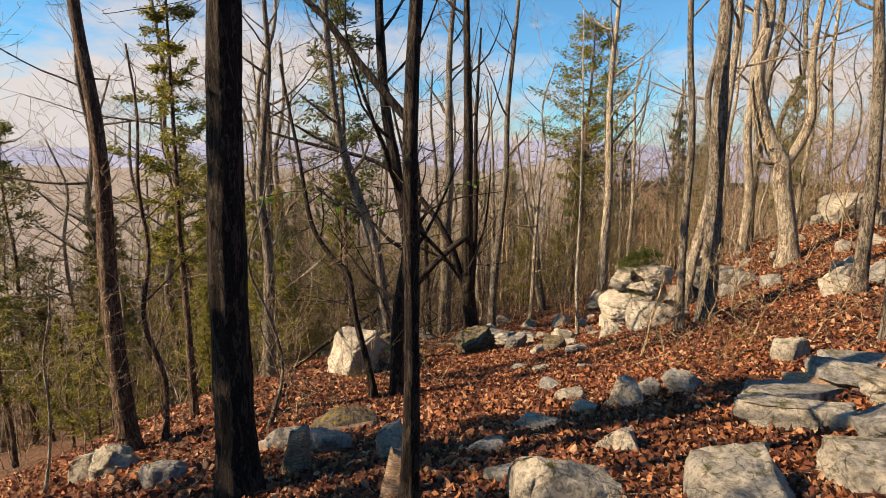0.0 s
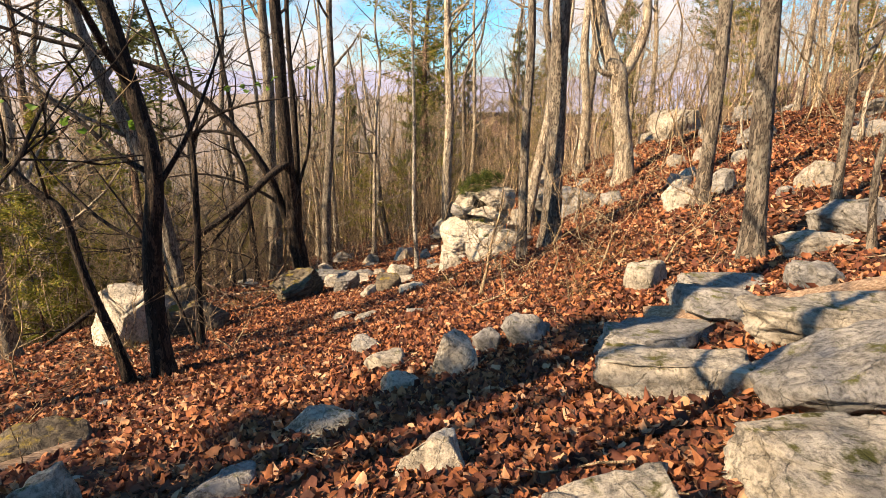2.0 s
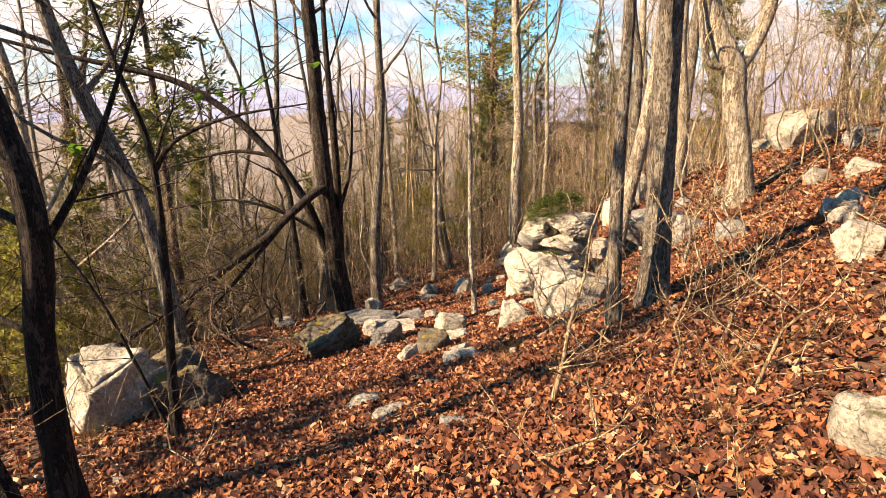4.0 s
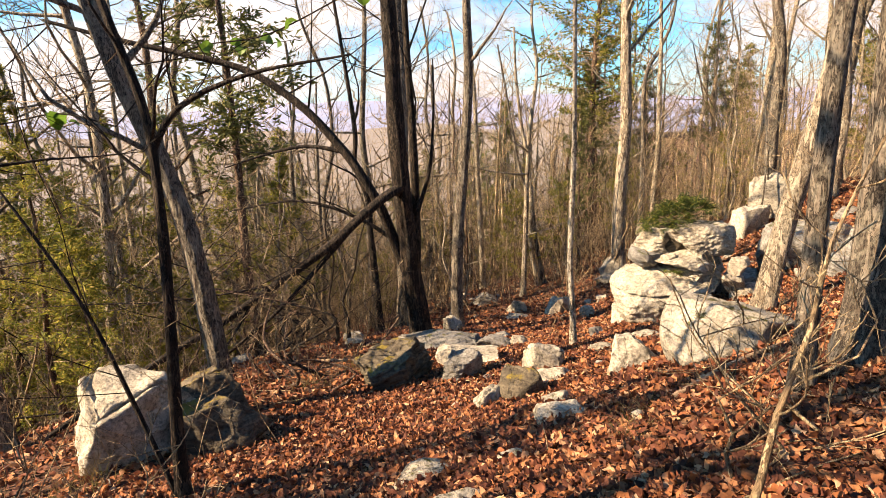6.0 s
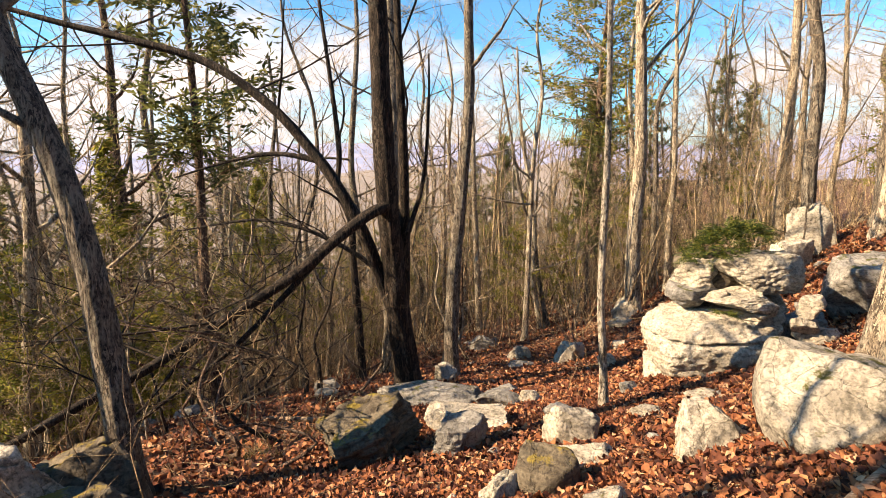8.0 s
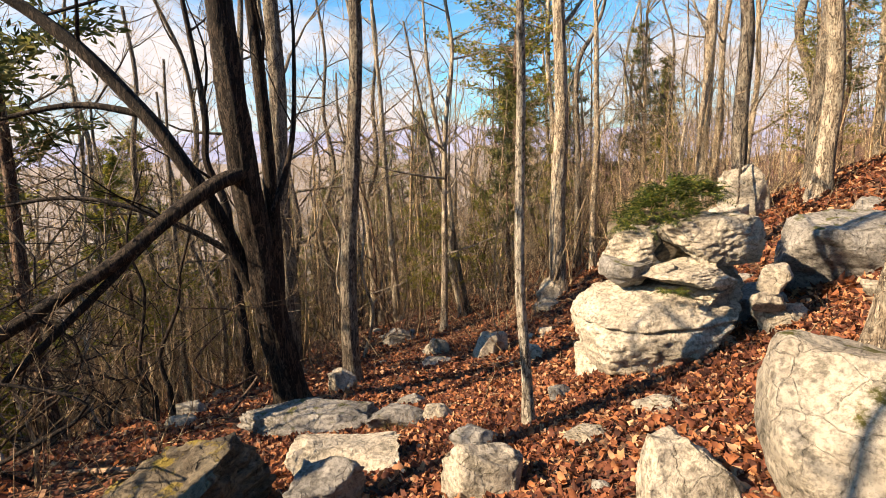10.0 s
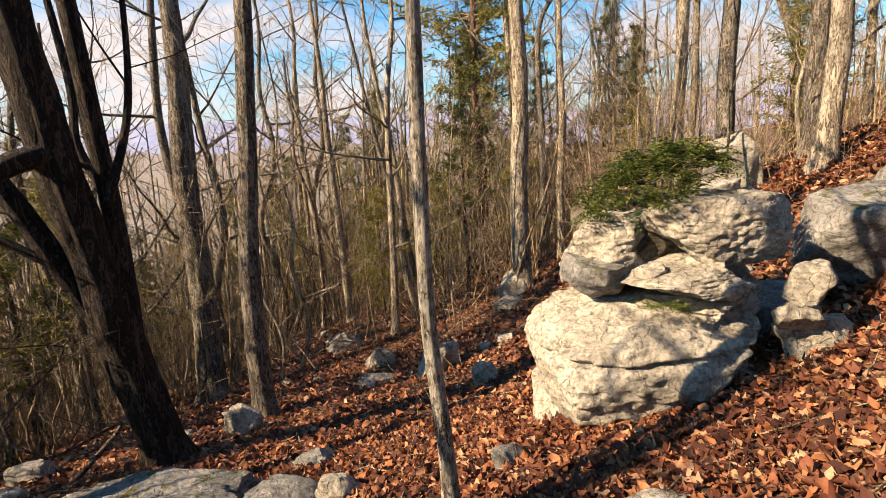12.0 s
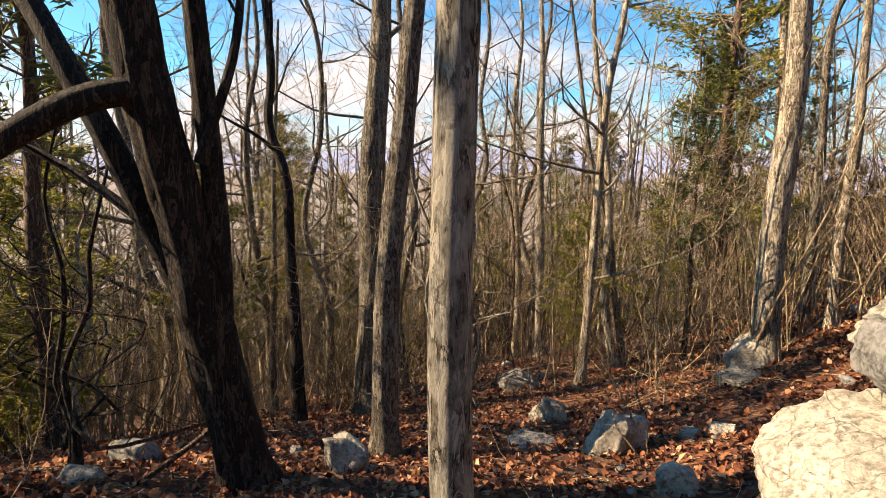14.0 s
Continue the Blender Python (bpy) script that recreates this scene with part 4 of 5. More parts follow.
# brush beside the trail
bare_tree(2.86, 7.38, 0.016, 1.7, mat=TWIG, label="pale crooked sapling rising from the leaves", seed=67, limbs=6, first=0.35, seg=8, per=3, level=1,
          ctrl=[(-0.1, 0, -0.1), (0.0, 0, 0.3), (0.05, 0.02, 0.6), (0.16, 0.05, 0.95), (0.2, 0.05, 1.3), (0.35, 0.05, 1.7)])
for n, (x, y, h) in enumerate(((3.55, 7.1, 1.3), (3.8, 6.6, 1.2), (3.3, 8.2, 1.0), (4.1, 7.4, 1.1), (3.05, 7.9, 0.9), (3.7, 8.2, 1.0), (4.3, 6.2, 1.2), (2.55, 6.3, 0.8), (-1.7, 6.0, 1.1), (-2.2, 7.4, 1.4), (-1.2, 8.4, 1.2), (-2.6, 9.2, 1.6), (-1.0, 12.7, 1.5), (-0.1, 13.6, 1.2), (4.1, 17.3, 0.9), (3.9, 18.2, 1.1), (-0.2, 8.2, 0.9))):
    bare_tree(x, y, 0.009, h, (0.1 * math.sin(n * 2.1), 0.1 * math.cos(n * 1.7)), TWIG, "leafless wiry shrub growing through the leaves", 200 + n, 9, 0.05, 0.5, 5, 0.0, name="shrub", group="wiry shrubs", per=4, level=1, limb_len=0.55, sink=0.05)


# ---- the woods behind ----
path_xy = [(m.translation.x, m.translation.y) for m in (pose(0, 0, EYE, TILT, LEAN, TURN) @ pose(METRES * q[1], METRES * q[2], METRES * q[3]) for q in ROWS)]


def off_path(x, y):
    return min(math.hypot(x - a, y - b) for a, b in path_xy)


woods = random.Random(77)
protos = []
for n in range(7):
    protos.append(bare_tree(0, 0, (0.07, 0.09, 0.12, 0.06, 0.15, 0.05, 0.10)[n], (9, 10, 11, 8, 12, 7, 10)[n], (woods.gauss(0, 0.03), woods.gauss(0, 0.03)), (BARK_GREY, BARK_PALE, BARK_GREY, BARK_PALE, BARK_GREY, BARK_RED, BARK_PALE)[n],
                            ("thin leafless tree in the distant woods", "pale leafless tree in the distant woods")[n % 2], 80 + n, 13, 0.2, 0.16, 7, 0.04, group="distant woods", per=5, level=2, limb_len=0.31, min_r=0.0045, rise=(-0.1, 0.8)))
saplings = []
for n in range(4):
    saplings.append(bare_tree(0, 0, (0.018, 0.025, 0.014, 0.03)[n], (3.6, 4.5, 2.8, 5)[n], (woods.gauss(0, 0.08), woods.gauss(0, 0.08)), (TWIG, BARK_GREY, TWIG, BARK_PALE)[n], "thin leafless sapling in the undergrowth", 95 + n, 9, 0.15, 0.3, 6, 0.0, name="sapling", group="undergrowth saplings", per=4, level=2, limb_len=0.48, sink=0.1, min_r=0.0032, rise=(-0.15, 0.8)))
cedars = [cedar_tree(0, 0, 0.07, 6.0, 0.15, 1.3, seed=120, branches=56, per=55, size=0.125, group="distant cedars", label="bushy olive-green cedar in the distant woods"),
          cedar_tree(0, 0, 0.10, 8.5, 0.3, 1.7, seed=121, branches=60, per=55, size=0.13, group="distant cedars", label="open olive-green cedar in the distant woods"),
          cedar_tree(0, 0, 0.09, 9.5, 0.35, 1.6, seed=122, branches=54, per=45, size=0.14, leaf=PINE, group="distant cedars", label="dark green evergreen with thin crown in the woods", conical=0.8)]


def settle(ob, x, y, turn, s):
    m = pose(x, y, float(gz(x, y)), 0, 0, turn) @ Matrix.Scale(s, 4)
    c = copy_thing(ob, m)
    c.scale = (s, s, s)
    return c


CLEAR = [(4.9, 13.6, 1.6), (3.2, 12.6, 0.8), (1.5, 14, 1.2)]


def free(x, y, keep):
    if -15 < x < -2.6 and -2.4 < y - 9.6 - 0.25 * (x + 1.3) < 4.0:
        return False
    return off_path(x, y) > keep and all(math.hypot(x - a, y - b) > r for a, b, r in CLEAR)


def open_view(x, y):
    """The trail's own corridor and the leafy bank above it stay open."""
    return (-2.2 < x < 9.5 and y < 21) or (x >= 3 and y < 12)


def plant(kinds, count, area, keep, scale, seed, allow=None):
    rng = random.Random(seed)
    done = tries = 0
    while done < count and tries < count * 30:
        tries += 1
        x, y = rng.uniform(area[0], area[1]), rng.uniform(area[2], area[3])
        if not free(x, y, keep) or (allow and not allow(x, y)):
            continue
        settle(rng.choice(kinds), x, y, rng.uniform(0, 360), rng.uniform(*scale))
        done += 1


closed = lambda x, y: not open_view(x, y)
pale_kinds = [protos[1], protos[3], protos[6]]
plant(protos, 44, (-20, 20, 21, 40), 4, (0.8, 1.3), 1, closed)
plant(cedars, 12, (-12, 10, 22, 38), 4, (0.5, 1.0), 21, closed)
plant(cedars, 7, (-10, -3.5, 9, 20), 3.5, (0.25, 0.45), 22, closed)
plant(protos, 22, (-17, -2.4, 15, 32), 4, (1.0, 1.5), 42, closed)
plant(saplings, 16, (9.5, 18, 11, 26), 3, (0.7, 1.3), 43)
plant(protos, 14, (-22, -2.5, 5, 30), 3.5, (0.6, 1.0), 2, closed)
plant(pale_kinds, 15, (9.5, 25, 8, 40), 4, (0.7, 1.1), 3, closed)
# Unseen trees behind the start, added for their shadows.
plant(protos, 8, (-14, 12, -14, -3), 3, (0.7, 1.0), 4)
plant(cedars, 9, (-11, -5, 11, 20), 4, (0.4, 0.72), 5, closed)
plant(cedars, 16, (-18, -2.5, 17, 36), 4, (0.8, 1.35), 15, closed)
# Unseen cedars and bare trees added to shade the trail's beginning.
plant(cedars, 3, (-10, -6, -3, 2), 3.5, (0.7, 0.9), 16)
plant(protos, 6, (-10, -4, -5, 1), 3, (0.8, 1.0), 17)
plant(cedars, 12, (-3, 16, 26, 48), 4, (0.6, 1.0), 6, closed)
plant(cedars, 5, (11, 26, 16, 36), 4, (0.6, 1.0), 7, closed)
plant(saplings, 64, (-9, 11, 19, 31), 3, (0.6, 1.25), 8)
young = [cedar_tree(0, 0, 0.03, 3.4, 0.12, 1.1, seed=130, branches=36, per=40, size=0.10, group="young cedars", label="young cedar with thin feathery olive foliage", name="young_cedar", conical=0.7),
         cedar_tree(0, 0, 0.035, 4.6, 0.2, 1.3, seed=131, branches=40, per=40, size=0.10, group="young cedars", label="young cedar with sparse layered olive foliage", name="young_cedar", conical=0.7)]
plant(young, 26, (-9, 12, 21, 36), 3, (0.6, 1.2), 31, closed)
plant(young, 14, (-11, -3.2, 8, 22), 3, (0.5, 1.0), 32, closed)
plant(young, 6, (9.5, 18, 15, 28), 3, (0.6, 1.1), 33, closed)
plant(saplings, 34, (-8, -1.8, 5, 22), 2.4, (0.5, 1.0), 9)
plant(saplings, 16, (4, 12, 5, 20), 2.4, (0.35, 0.8), 10)
plant(pale_kinds, 12, (9.5, 22, 5, 20), 4, (0.55, 0.9), 51)
plant(saplings, 24, (8.5, 19, 6, 20), 3, (0.5, 1.0), 52)
plant(pale_kinds, 9, (17, 36, 12, 40), 4, (0.7, 1.1), 53)
plant(saplings, 14, (15, 32, 10, 34), 4, (0.8, 1.4), 54)
# More unseen trees on the left, set to dapple the first rocks.
for n, (x, y, sc) in enumerate(((-5.6, 0.8, 0.75), (-8.4, 1.2, 1.3), (-9.4, 2.0, 1.35), (-7.0, -0.8, 1.1))):
    settle(cedars[(1, 0, 1, 2, 1, 0)[n]], x, y, 40 + 67 * n, sc)
settle(protos[4], -6.4, 1.8, 10, 0.8)
for ob in (*protos, *saplings, *cedars, *young):
    px, py = woods.uniform(-20, 20), woods.uniform(36, 50)
    ob.location = (px, py, float(gz(px, py)))


def far_woods():
    """The endless leafless woods down the valley side: stems with forking tops."""
    rng = random.Random(55)
    for label, mat in (("endless grey leafless woods down the valley side", BARK_GREY), ("endless sunlit leafless woods down the valley side", BARK_PALE), ("endless pale leafless woods down the valley side", TWIG)):
        g = Geo()
        for _ in range(700):
            a, dist = radians(rng.uniform(-62, 62)), 30 + 95 * rng.random() ** 1.3
            x, y = dist * math.sin(a), dist * math.cos(a)
            if not closed(x, y) or (x > 0.3 * y and (mat is not TWIG or rng.random() < 0.3)):
                continue
            h = rng.uniform(5, 11)
            r = rng.uniform(0.04, 0.12)
            z = float(gz(x, y))
            line = shoot(rng, (x, y, z - 0.2), (rng.gauss(0, 0.06), rng.gauss(0, 0.06), 1), h, 0.07, 0.1, 4)
            tube(g, line, [r * (1 - 0.2 * q) for q in range(5)], 4, cap=False)
            for _ in range(11):
                q = rng.randint(1, 4)
                b = line[q].lerp(line[q - 1], rng.random())
                c = rng.uniform(0, 6.283)
                tw = shoot(rng, b, (math.cos(c), math.sin(c), rng.uniform(0.3, 1.3)), h * rng.uniform(0.12, 0.3), 0.3, 0.1, 2)
                tube(g, tw, [r * 0.35, r * 0.25, r * 0.12], 3, cap=False)
        tagged(new("far_woods", g.mesh("far_woods", mat)), label, "woods", kind="stuff")
    for label, mat, count in (("dense pale leafless brush filling the valley woods", TWIG, 1500), ("dense brown leafless brush filling the valley woods", BARK_RED, 700)):
        g = Geo()
        for _ in range(count):
            a, dist = radians(rng.uniform(-62, 62)), 22 + 80 * rng.random() ** 1.5
            x, y = dist * math.sin(a), dist * math.cos(a)
            if not closed(x, y) or (x > 0.4 * y and rng.random() < 0.5):
                continue
            z = float(gz(x, y))
            h = rng.uniform(1, 4)
            for _ in range(3):
                tw = shoot(rng, (x, y, z - 0.1), (rng.gauss(0, 0.5), rng.gauss(0, 0.5), 1), h, 0.3, 0.1, 3)
                tube(g, tw, [0.014, 0.012, 0.009, 0.005], 3, cap=False)
        tagged(new("far_brush", g.mesh("far_brush", mat)), label, "undergrowth", kind="stuff")


def understory():
    """Crooked young stems with forking twigs, between the trail and the valley woods."""
    rng = random.Random(57)
    for label, mat, count, area in (("crooked pale saplings crowding the lower slope", TWIG, 110, (-14, -3.0, 12, 30)), ("crooked grey saplings crowding the lower slope", BARK_PALE, 70, (-13, -2.5, 10, 28)),
                                    ("pale twiggy saplings in the open woods", TWIG, 200, (-4, 12, 20, 34)), ("brown twiggy saplings in the open woods", BARK_RED, 70, (-4, 12, 22, 34)),
                                    ("sunlit twiggy saplings on the upper bank", TWIG, 120, (9.5, 22, 8, 28))):
        g = Geo()
        for _ in range(count):
            x, y = rng.uniform(area[0], area[1]), rng.uniform(area[2], area[3])
            if not free(x, y, 3):
                continue
            h = rng.uniform(1.6, 5.5)
            r = 0.005 + 0.0045 * h * rng.uniform(0.5, 1.1)
            line = shoot(rng, (x, y, float(gz(x, y)) - 0.1), (rng.gauss(0, 0.22), rng.gauss(0, 0.22), 1), h, 0.22, 0.14, 7)
            tube(g, line, [max(0.003, r * (1 - 0.11 * q)) for q in range(8)], 5, cap=False)
            ramify(rng, g, line, r * 0.7, 2, 5, 0.003)
        tagged(new("understory", g.mesh("understory", mat)), label, "undergrowth", kind="stuff")


far_woods()
understory()


# ---- ground cover ----
def leaf_litter():
    """Fallen oak leaves: curled, lobed blades lying on the soil."""
    rng = np.random.default_rng(3)
    P = np.array(path_xy)

    def outline(m, depth, slim):
        t = np.linspace(0, 2 * np.pi, m, endpoint=False)
        rad = np.where(np.arange(m) % 2 == 0, 1.0, depth) * rng.uniform(0.78, 1.08, m)
        return np.concatenate([[[0, 0]], np.stack([np.cos(t) * rad * 0.5, np.sin(t) * rad * slim], 1)])

    for label, n, near, far, m, lo, hi in (("thick carpet of dry rust-brown oak leaves on the trail", 190000, 0.0, 3.4, 10, 0.04, 0.105), ("dry rust-brown oak leaves strewn over the slope", 300000, 3.4, 14.0, 5, 0.06, 0.13), ("dry leaves covering the upper bank", 120000, 3.4, 26.0, 4, 0.08, 0.16), ("broken bits of dry leaves and bark between the leaves", 130000, 0.0, 3.4, 4, 0.012, 0.04)):
        trail = near == 0
        bank = far > 20
        x, y = (rng.uniform(6.5, 26, n), rng.uniform(2, 28, n)) if bank else (rng.uniform(-3.6, 7.2, n), rng.uniform(0.3, 16, n)) if trail else (rng.uniform(-9, 15, n), rng.uniform(0.4, 30, n))
        d = np.sqrt(np.min([(x - a) ** 2 + (y - b) ** 2 for a, b in P], axis=0))
        keep = (d >= near) & (d < far) & (rng.random(n) < np.exp(-np.maximum(0, d - 3) / (16.0 if bank else 6.0)))
        x, y = x[keep], y[keep]
        patch = np.array([noise.noise((a * 0.8, b * 0.8, 8.0)) for a, b in zip(x.tolist(), y.tolist())])
        keep = rng.random(len(x)) < 0.8 + 0.8 * patch
        x, y = x[keep], y[keep]
        k = len(x)
        z = gz(x, y) + np.array([lumps(a, b) for a, b in zip(x.tolist(), y.tolist())])
        shapes = np.stack([outline(m, dp, sl) for dp, sl in ((0.8, 0.30), (0.85, 0.24), (0.9, 0.33), (0.76, 0.36), (0.95, 0.22), (0.84, 0.28), (0.72, 0.4), (0.92, 0.3))])
        s = shapes[rng.integers(0, 8, k)] * rng.uniform(lo, hi, k)[:, None, None]
        size = np.abs(s).max((1, 2))[:, None]
        curl, fold = rng.uniform(-0.6, 1.3, k)[:, None], rng.uniform(-0.5, 0.9, k)[:, None]
        p = np.concatenate([s, (curl * s[:, :, 0] ** 2 / size + fold * np.abs(s[:, :, 1]))[:, :, None]], 2)
        p[:, :, 2] += rng.normal(0, 0.12, p.shape[:2]) * size
        a, b, c = rng.uniform(0, 6.283, k), rng.normal(0, 0.42, k), rng.normal(0, 0.42, k)
        for (i, j), ang in (((0, 2), c), ((1, 2), b), ((0, 1), a)):
            u, v = p[:, :, i].copy(), p[:, :, j].copy()
            p[:, :, i], p[:, :, j] = u * np.cos(ang)[:, None] - v * np.sin(ang)[:, None], u * np.sin(ang)[:, None] + v * np.cos(ang)[:, None]
        p[:, :, 2] += (0.002 - p[:, :, 2].min(1) * 0.7 + rng.uniform(0, 0.022, k))[:, None]
        V = (p + np.stack([x, y, z], 1)[:, None, :]).reshape(-1, 3)
        tri = np.array([(0, 1 + j, 1 + (j + 1) % m) for j in range(m)])
        F = (tri[None] + (np.arange(k) * (m + 1))[:, None, None]).reshape(-1, 3)
        me = bpy.data.meshes.new("leaf_litter")
        me.vertices.add(len(V))
        me.vertices.foreach_set("co", V.astype(np.float32).ravel())
        me.loops.add(len(F) * 3)
        me.loops.foreach_set("vertex_index", F.astype(np.int32).ravel())
        me.polygons.add(len(F))
        me.polygons.foreach_set("loop_start", (np.arange(len(F)) * 3).astype(np.int32))
        me.materials.append(LEAF)
        me.update(calc_edges=True)
        tagged(new("leaf_litter", me), label, "leaves", kind="stuff")


leaf_litter()


def brush():
    """Tangled bare stems of the undergrowth."""
    rng = random.Random(21)
    for label, count, area, hh, keep in (("tangle of thin leafless brush down the slope", 850, (-9, 0, 5, 30), (0.4, 1.9), 2.2), ("thin leafless brush in the open woods", 1000, (-4, 14, 19, 36), (0.5, 2.4), 3.0), ("dry twiggy brush on the leafy bank", 260, (2.8, 9, 5.5, 15), (0.2, 0.8), 1.3), ("thin pale leafless brush up the sunny bank", 800, (8.5, 22, 5, 24), (0.4, 1.6), 3.0)):
        g = Geo()
        for _ in range(count):
            x, y = rng.uniform(area[0], area[1]), rng.uniform(area[2], area[3])
            if not free(x, y, keep) or (area[0] > 3 and any(math.hypot(x - a, y - b) < r for a, b, r in FOOT)):
                continue
            h = rng.uniform(*hh)
            line = shoot(rng, (x, y, float(gz(x, y)) - 0.03), (rng.gauss(0, 0.5), rng.gauss(0, 0.5), 1), h, 0.45, 0.1, 4)
            r0 = rng.uniform(0.002, 0.006)
            tube(g, line, [r0 * (1 - 0.15 * q) for q in range(5)], 3, cap=False)
            ramify(rng, g, line, r0, 1, 3, 0.0016)
        tagged(new("brush", g.mesh("brush", TWIG)), label, "undergrowth", kind="stuff")


brush()


def fallen_sticks():
    rng = random.Random(31)
    g = Geo()
    for _ in range(520):
        x, y = rng.uniform(-5, 8), rng.uniform(1.5, 24)
        a, ln = rng.uniform(0, 6.283), rng.uniform(0.15, 0.9)
        pts = []
        for q in range(5):
            px, py = x + math.cos(a) * ln * q / 4 + rng.gauss(0, 0.015), y + math.sin(a) * ln * q / 4 + rng.gauss(0, 0.015)
            pts.append(Vector((px, py, rough_z(px, py) + 0.02 + rng.uniform(0, 0.03))))
        r0 = rng.uniform(0.002, 0.008)
        tube(g, pts, [r0 * (1 - 0.12 * q) for q in range(5)], 4)
    tagged(new("fallen_sticks", g.mesh("fallen_sticks", TWIG)), "scattered dry sticks lying on the leaves", "sticks", kind="stuff")


fallen_sticks()


def frond_mesh(seed):
    """One arching fern frond of unit length, its stalk at the origin, growing along +x."""
    rng = random.Random(seed)
    g = Geo()
    lift = rng.uniform(0.5, 0.9)

    def at(t):
        return Vector((t, 0.06 * math.sin(t * 2 + seed), lift * t - 0.95 * t * t))
    for j in range(11):
        t = 0.08 + 0.9 * j / 11
        c = at(t)
        along = (at(t + 0.05) - c).normalized()
        w = 0.24 * (1 - 0.8 * t) * rng.uniform(0.85, 1.15)
        for sgn in (-1, 1):
            k = len(g.v)
            side = Vector((0, sgn, 0))
            g.v += [c, c + along * 0.045 + side * w * 0.5 + Vector((0, 0, 0.02)), c + side * w + along * w * 0.4 + Vector((0, 0, rng.gauss(-0.02, 0.02))), c - along * 0.03 + side * w * 0.5]
            g.f += [(k, k + 1, k + 2, k + 3)]
    tube(g, [at(q / 5) for q in range(6)], [0.008 - 0.001 * q for q in range(6)], 3, cap=False)
    return g.mesh("frond", FERN, False)


FRONDS = [frond_mesh(n) for n in range(7)]


def fern_clump(x, y, z, rx, ry, count, label, seed, size=0.2, slope=(0, 0), dome=0.35):
    """Evergreen fern fronds arching out of one crown."""
    rng = random.Random(seed)
    thing = tagged(new("fern"), label, "fern", "ferns on the boulder")
    thing.location = (x, y, z)
    for _ in range(count):
        a, q = rng.uniform(0, 6.283), math.sqrt(rng.random())
        bx, by = math.cos(a) * q * rx, math.sin(a) * q * ry
        ob = part("frond", rng.choice(FRONDS), thing)
        ln = size * rng.uniform(0.6, 1.25)
        ob.matrix_basis = pose(bx, by, (1 - q * q) * rx * dome + slope[0] * bx + slope[1] * by, rng.gauss(0, 18), rng.uniform(-45, 12), math.degrees(a) + rng.gauss(0, 45)) @ Matrix.Scale(ln, 4)
        ob.scale = (ln, ln, ln)


fern_clump(5.13, 14.08, -1.12, 0.48, 0.40, 340, "thick evergreen fern clump spilling over the boulder", 1, 0.22, (0.34, -0.1), 0.6)
fern_clump(4.84, 13.40, -1.80, 0.11, 0.08, 34, "small dry fern tuft in a boulder crevice", 2, 0.12)


def log(pts, r, label, name="fallen_log", seed=1):
    g = Geo()
    line = spline([(a, b, rough_z(a, b) + r * 0.55) for a, b in pts], 0.08)
    k = len(line)
    tube(g, line, [r * (1 - 0.35 * i / k) for i in range(k)], 14, 0.2, seed)
    g.f.append(tuple(range(13, -1, -1)))
    return tagged(new(name, g.mesh(name, DEADWOOD)), label, "log")


log([(3.25, 4.98), (3.7, 4.68), (4.2, 4.42), (4.9, 4.15)], 0.08, "weathered brown fallen log lying across the rocks")
log([(-2.1, 4.9), (-1.4, 5.0), (-0.7, 5.35)], 0.06, "dark rotting log on the leaf-covered slope", seed=4)
log([(3.3, 9.35), (3.9, 9.7), (4.5, 9.9)], 0.03, "thin dead branch lying on the leaves", "fallen_branch", 5)
log([(-1.9, 14.2), (-0.4, 13.6), (0.6, 13.3)], 0.04, "long dead branch lying down the slope", "fallen_branch", 6)


def stump(x, y, r, h, label, seed):
    g = Geo()
    pts = [Vector((0, 0, -0.15 + (h + 0.15) * i / 6)) for i in range(7)]
    tube(g, pts, [r * (1.35 - 0.1 * i) for i in range(7)], 18, 0.3, seed)
    for v in g.v[-18:]:
        v.z += 0.12 * noise.noise(v * 9)
    ob = new("stump", g.mesh("stump", DEADWOOD))
    ob.matrix_world = pose(x, y, float(gz(x, y)), 0, 8, 0)
    return tagged(ob, label, "stump")


stump(-1.18, 4.05, 0.09, 0.36, "short rotten stump in shade", 3)
stump(-0.32, 3.3, 0.08, 0.28, "broken weathered stump at the trail edge", 7)


def grass_tuft(x, y, r, h, count, label, seed):
    rng = random.Random(seed)
    g = Geo()
    for _ in range(count):
        a, q = rng.uniform(0, 6.283), r * math.sqrt(rng.random())
        p = Vector((math.cos(a) * q, math.sin(a) * q, -0.02))
        d = Vector((rng.gauss(0, 0.5), rng.gauss(0, 0.5), 1)).normalized()
        line = shoot(rng, p, d, h * rng.uniform(0.5, 1.1), 0.3, -0.15, 3)
        s = d.orthogonal().normalized() * 0.003
        k = len(g.v)
        for i, c in enumerate(line):
            g.v += [c - s * (1 - i / 3.4), c + s * (1 - i / 3.4)]
        g.f += [(k + 2 * i, k + 2 * i + 1, k + 2 * i + 3, k + 2 * i + 2) for i in range(3)]
    ob = new("grass_tuft", g.mesh("grass_tuft", GRASS, False))
    ob.location = (x, y, rough_z(x, y))
    return tagged(ob, label, "grass", "dry grass tufts")


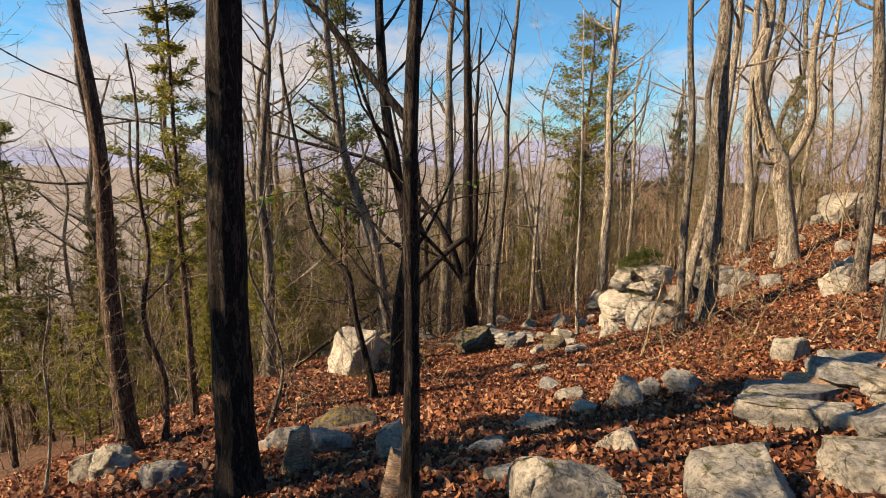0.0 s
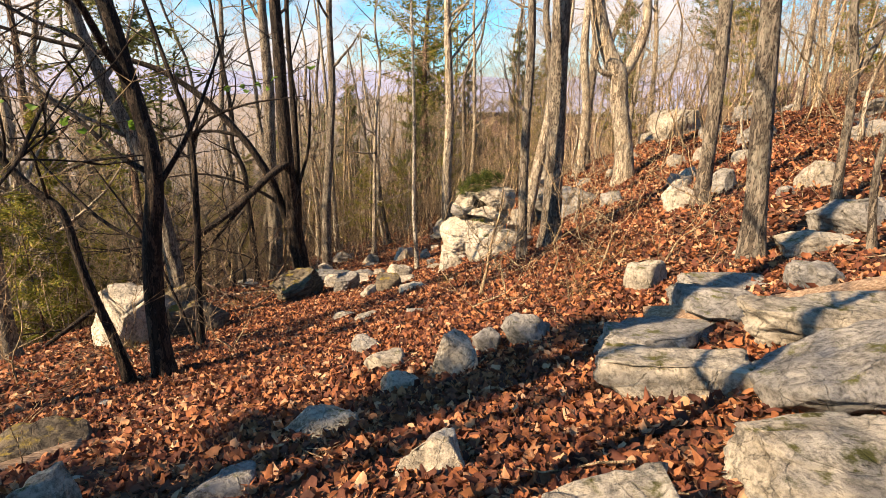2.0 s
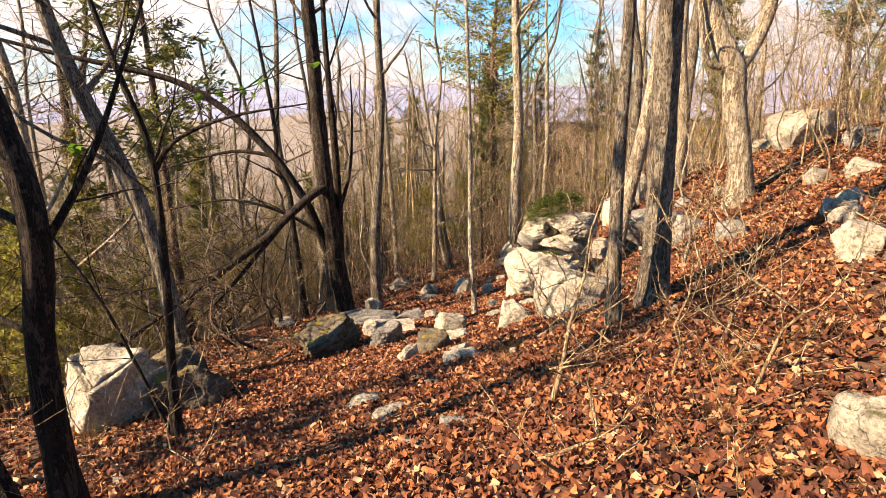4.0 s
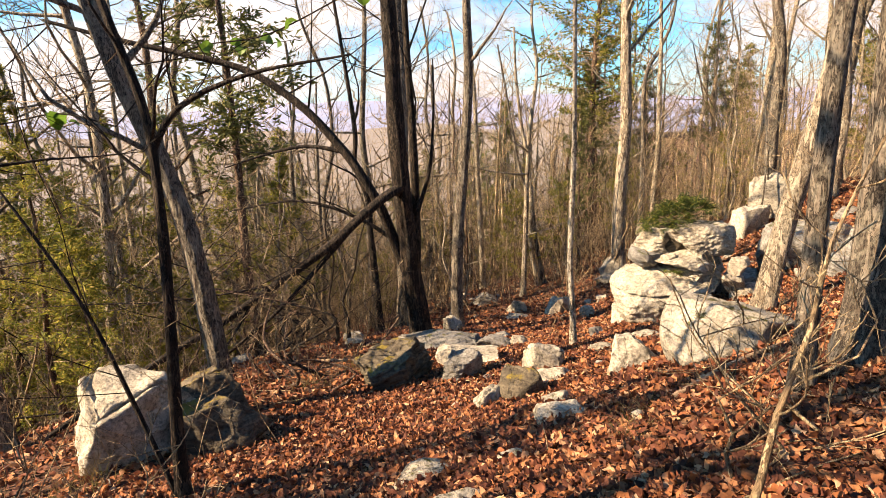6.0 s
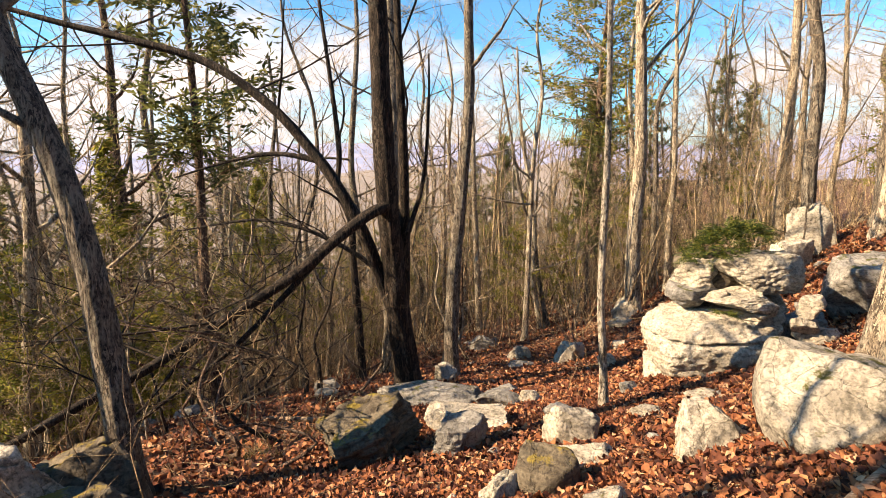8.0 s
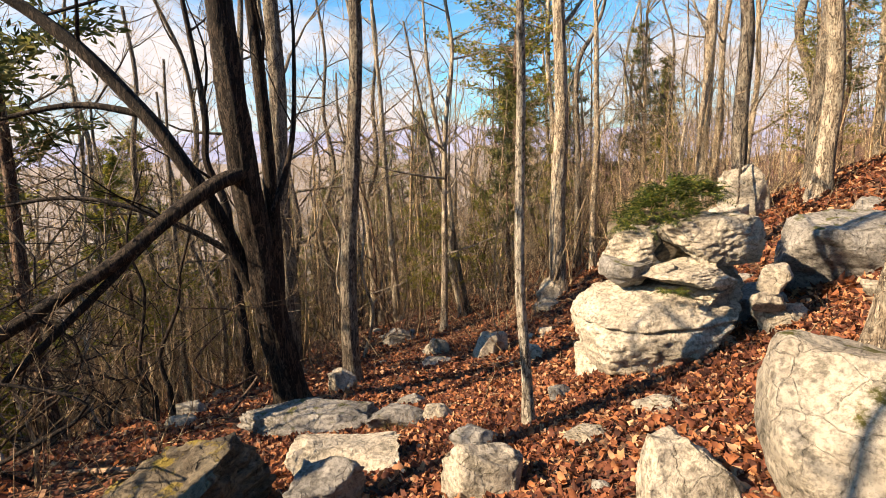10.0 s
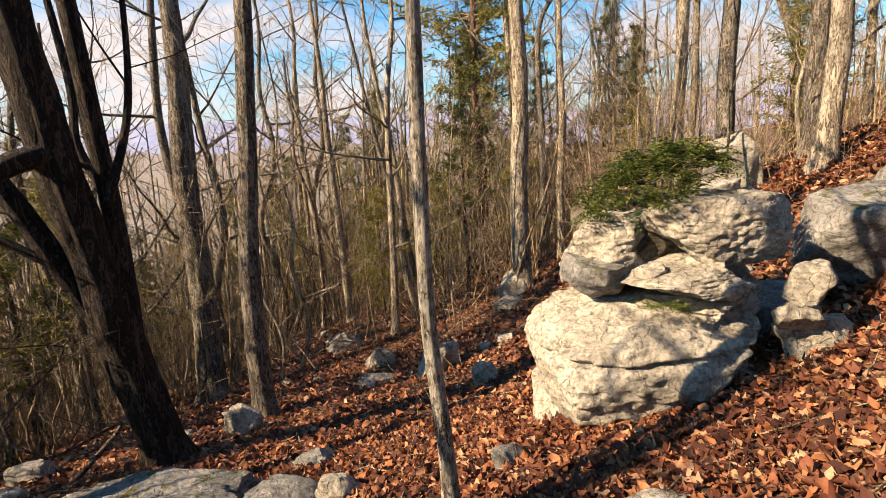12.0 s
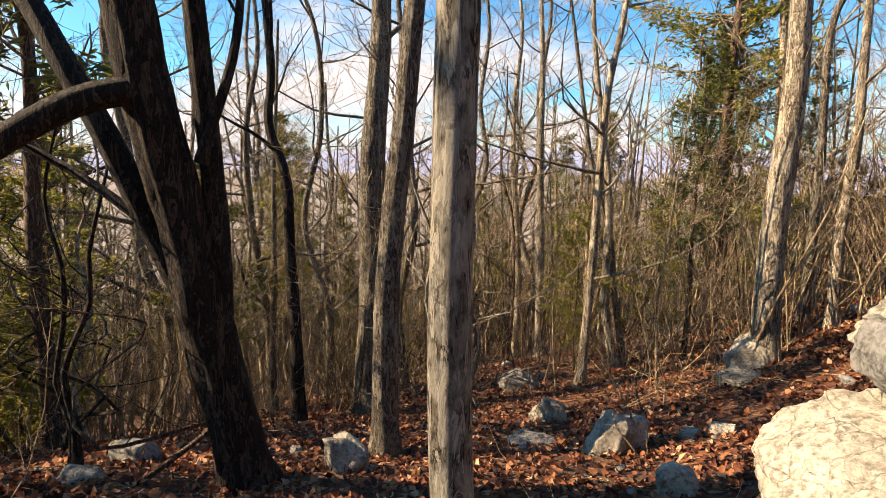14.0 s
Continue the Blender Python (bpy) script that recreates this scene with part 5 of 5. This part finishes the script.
for n, (x, y, r, h) in enumerate(((3.9, 6.75, 0.25, 0.35), (4.15, 7.0, 0.2, 0.3), (3.5, 6.4, 0.15, 0.25), (2.9, 8.9, 0.2, 0.2), (3.1, 9.3, 0.2, 0.18), (-1.6, 9.4, 0.25, 0.3), (0.1, 12.9, 0.3, 0.25), (-0.4, 12.2, 0.3, 0.3), (2.2, 13.6, 0.15, 0.2), (4.5, 6.9, 0.2, 0.3), (3.3, 5.9, 0.2, 0.25), (1.9, 12.9, 0.2, 0.15))):
    grass_tuft(x, y, r, h, 90, "tuft of dry straw-coloured grass on the slope", n + 1)


def green_leaf(x, y, z, size, seed):
    rng = random.Random(seed)
    g = Geo()
    m = 9
    g.v.append(Vector((0, 0, 0)))
    for j in range(m):
        t = 2 * math.pi * j / m
        q = size * (0.5 + 0.14 * (j % 2))
        g.v.append(Vector((math.cos(t) * q, math.sin(t) * q * 0.8, 0.15 * size * math.cos(2 * t))))
    g.f = [(0, 1 + j, 1 + (j + 1) % m) for j in range(m)]
    return g, rng


def vine_with_leaves():
    """A thin vine slung between sapling limbs, with the last green leaves."""
    rng = random.Random(8)
    thing = tagged(new("vine"), "thin woody vine with a few green leaves hung between saplings", "vine")
    thing.location = (-0.62, 9.15, float(gz(-0.62, 9.15)))
    g = Geo()
    line = spline([(0.0, -0.03, 2.9), (-0.4, 0, 3.0), (-0.9, 0, 2.95), (-1.3, 0, 3.15), (-1.8, 0, 3.3), (-2.4, 0, 3.2)], 0.08)
    tube(g, line, [0.006] * len(line), 5)
    line2 = spline([(0.0, -0.03, 2.9), (0.5, 0, 3.35), (1.1, 0, 3.45), (1.8, 0, 3.75)], 0.08)
    tube(g, line2, [0.005] * len(line2), 5)
    part("stem", g.mesh("stem", BARK_DARK), thing)
    for n in range(22):
        p = rng.choice(line + line2[5:])
        lg, _ = green_leaf(0, 0, 0, rng.uniform(0.06, 0.13), n)
        ob = part("leaf", lg.mesh("leaf", GREENLEAF, False), thing)
        ob.matrix_basis = pose(p.x + rng.gauss(0, 0.04), p.y + rng.gauss(0, 0.04), p.z - rng.uniform(0.0, 0.08), rng.uniform(20, 80), rng.uniform(-40, 40), rng.uniform(0, 360))


vine_with_leaves()
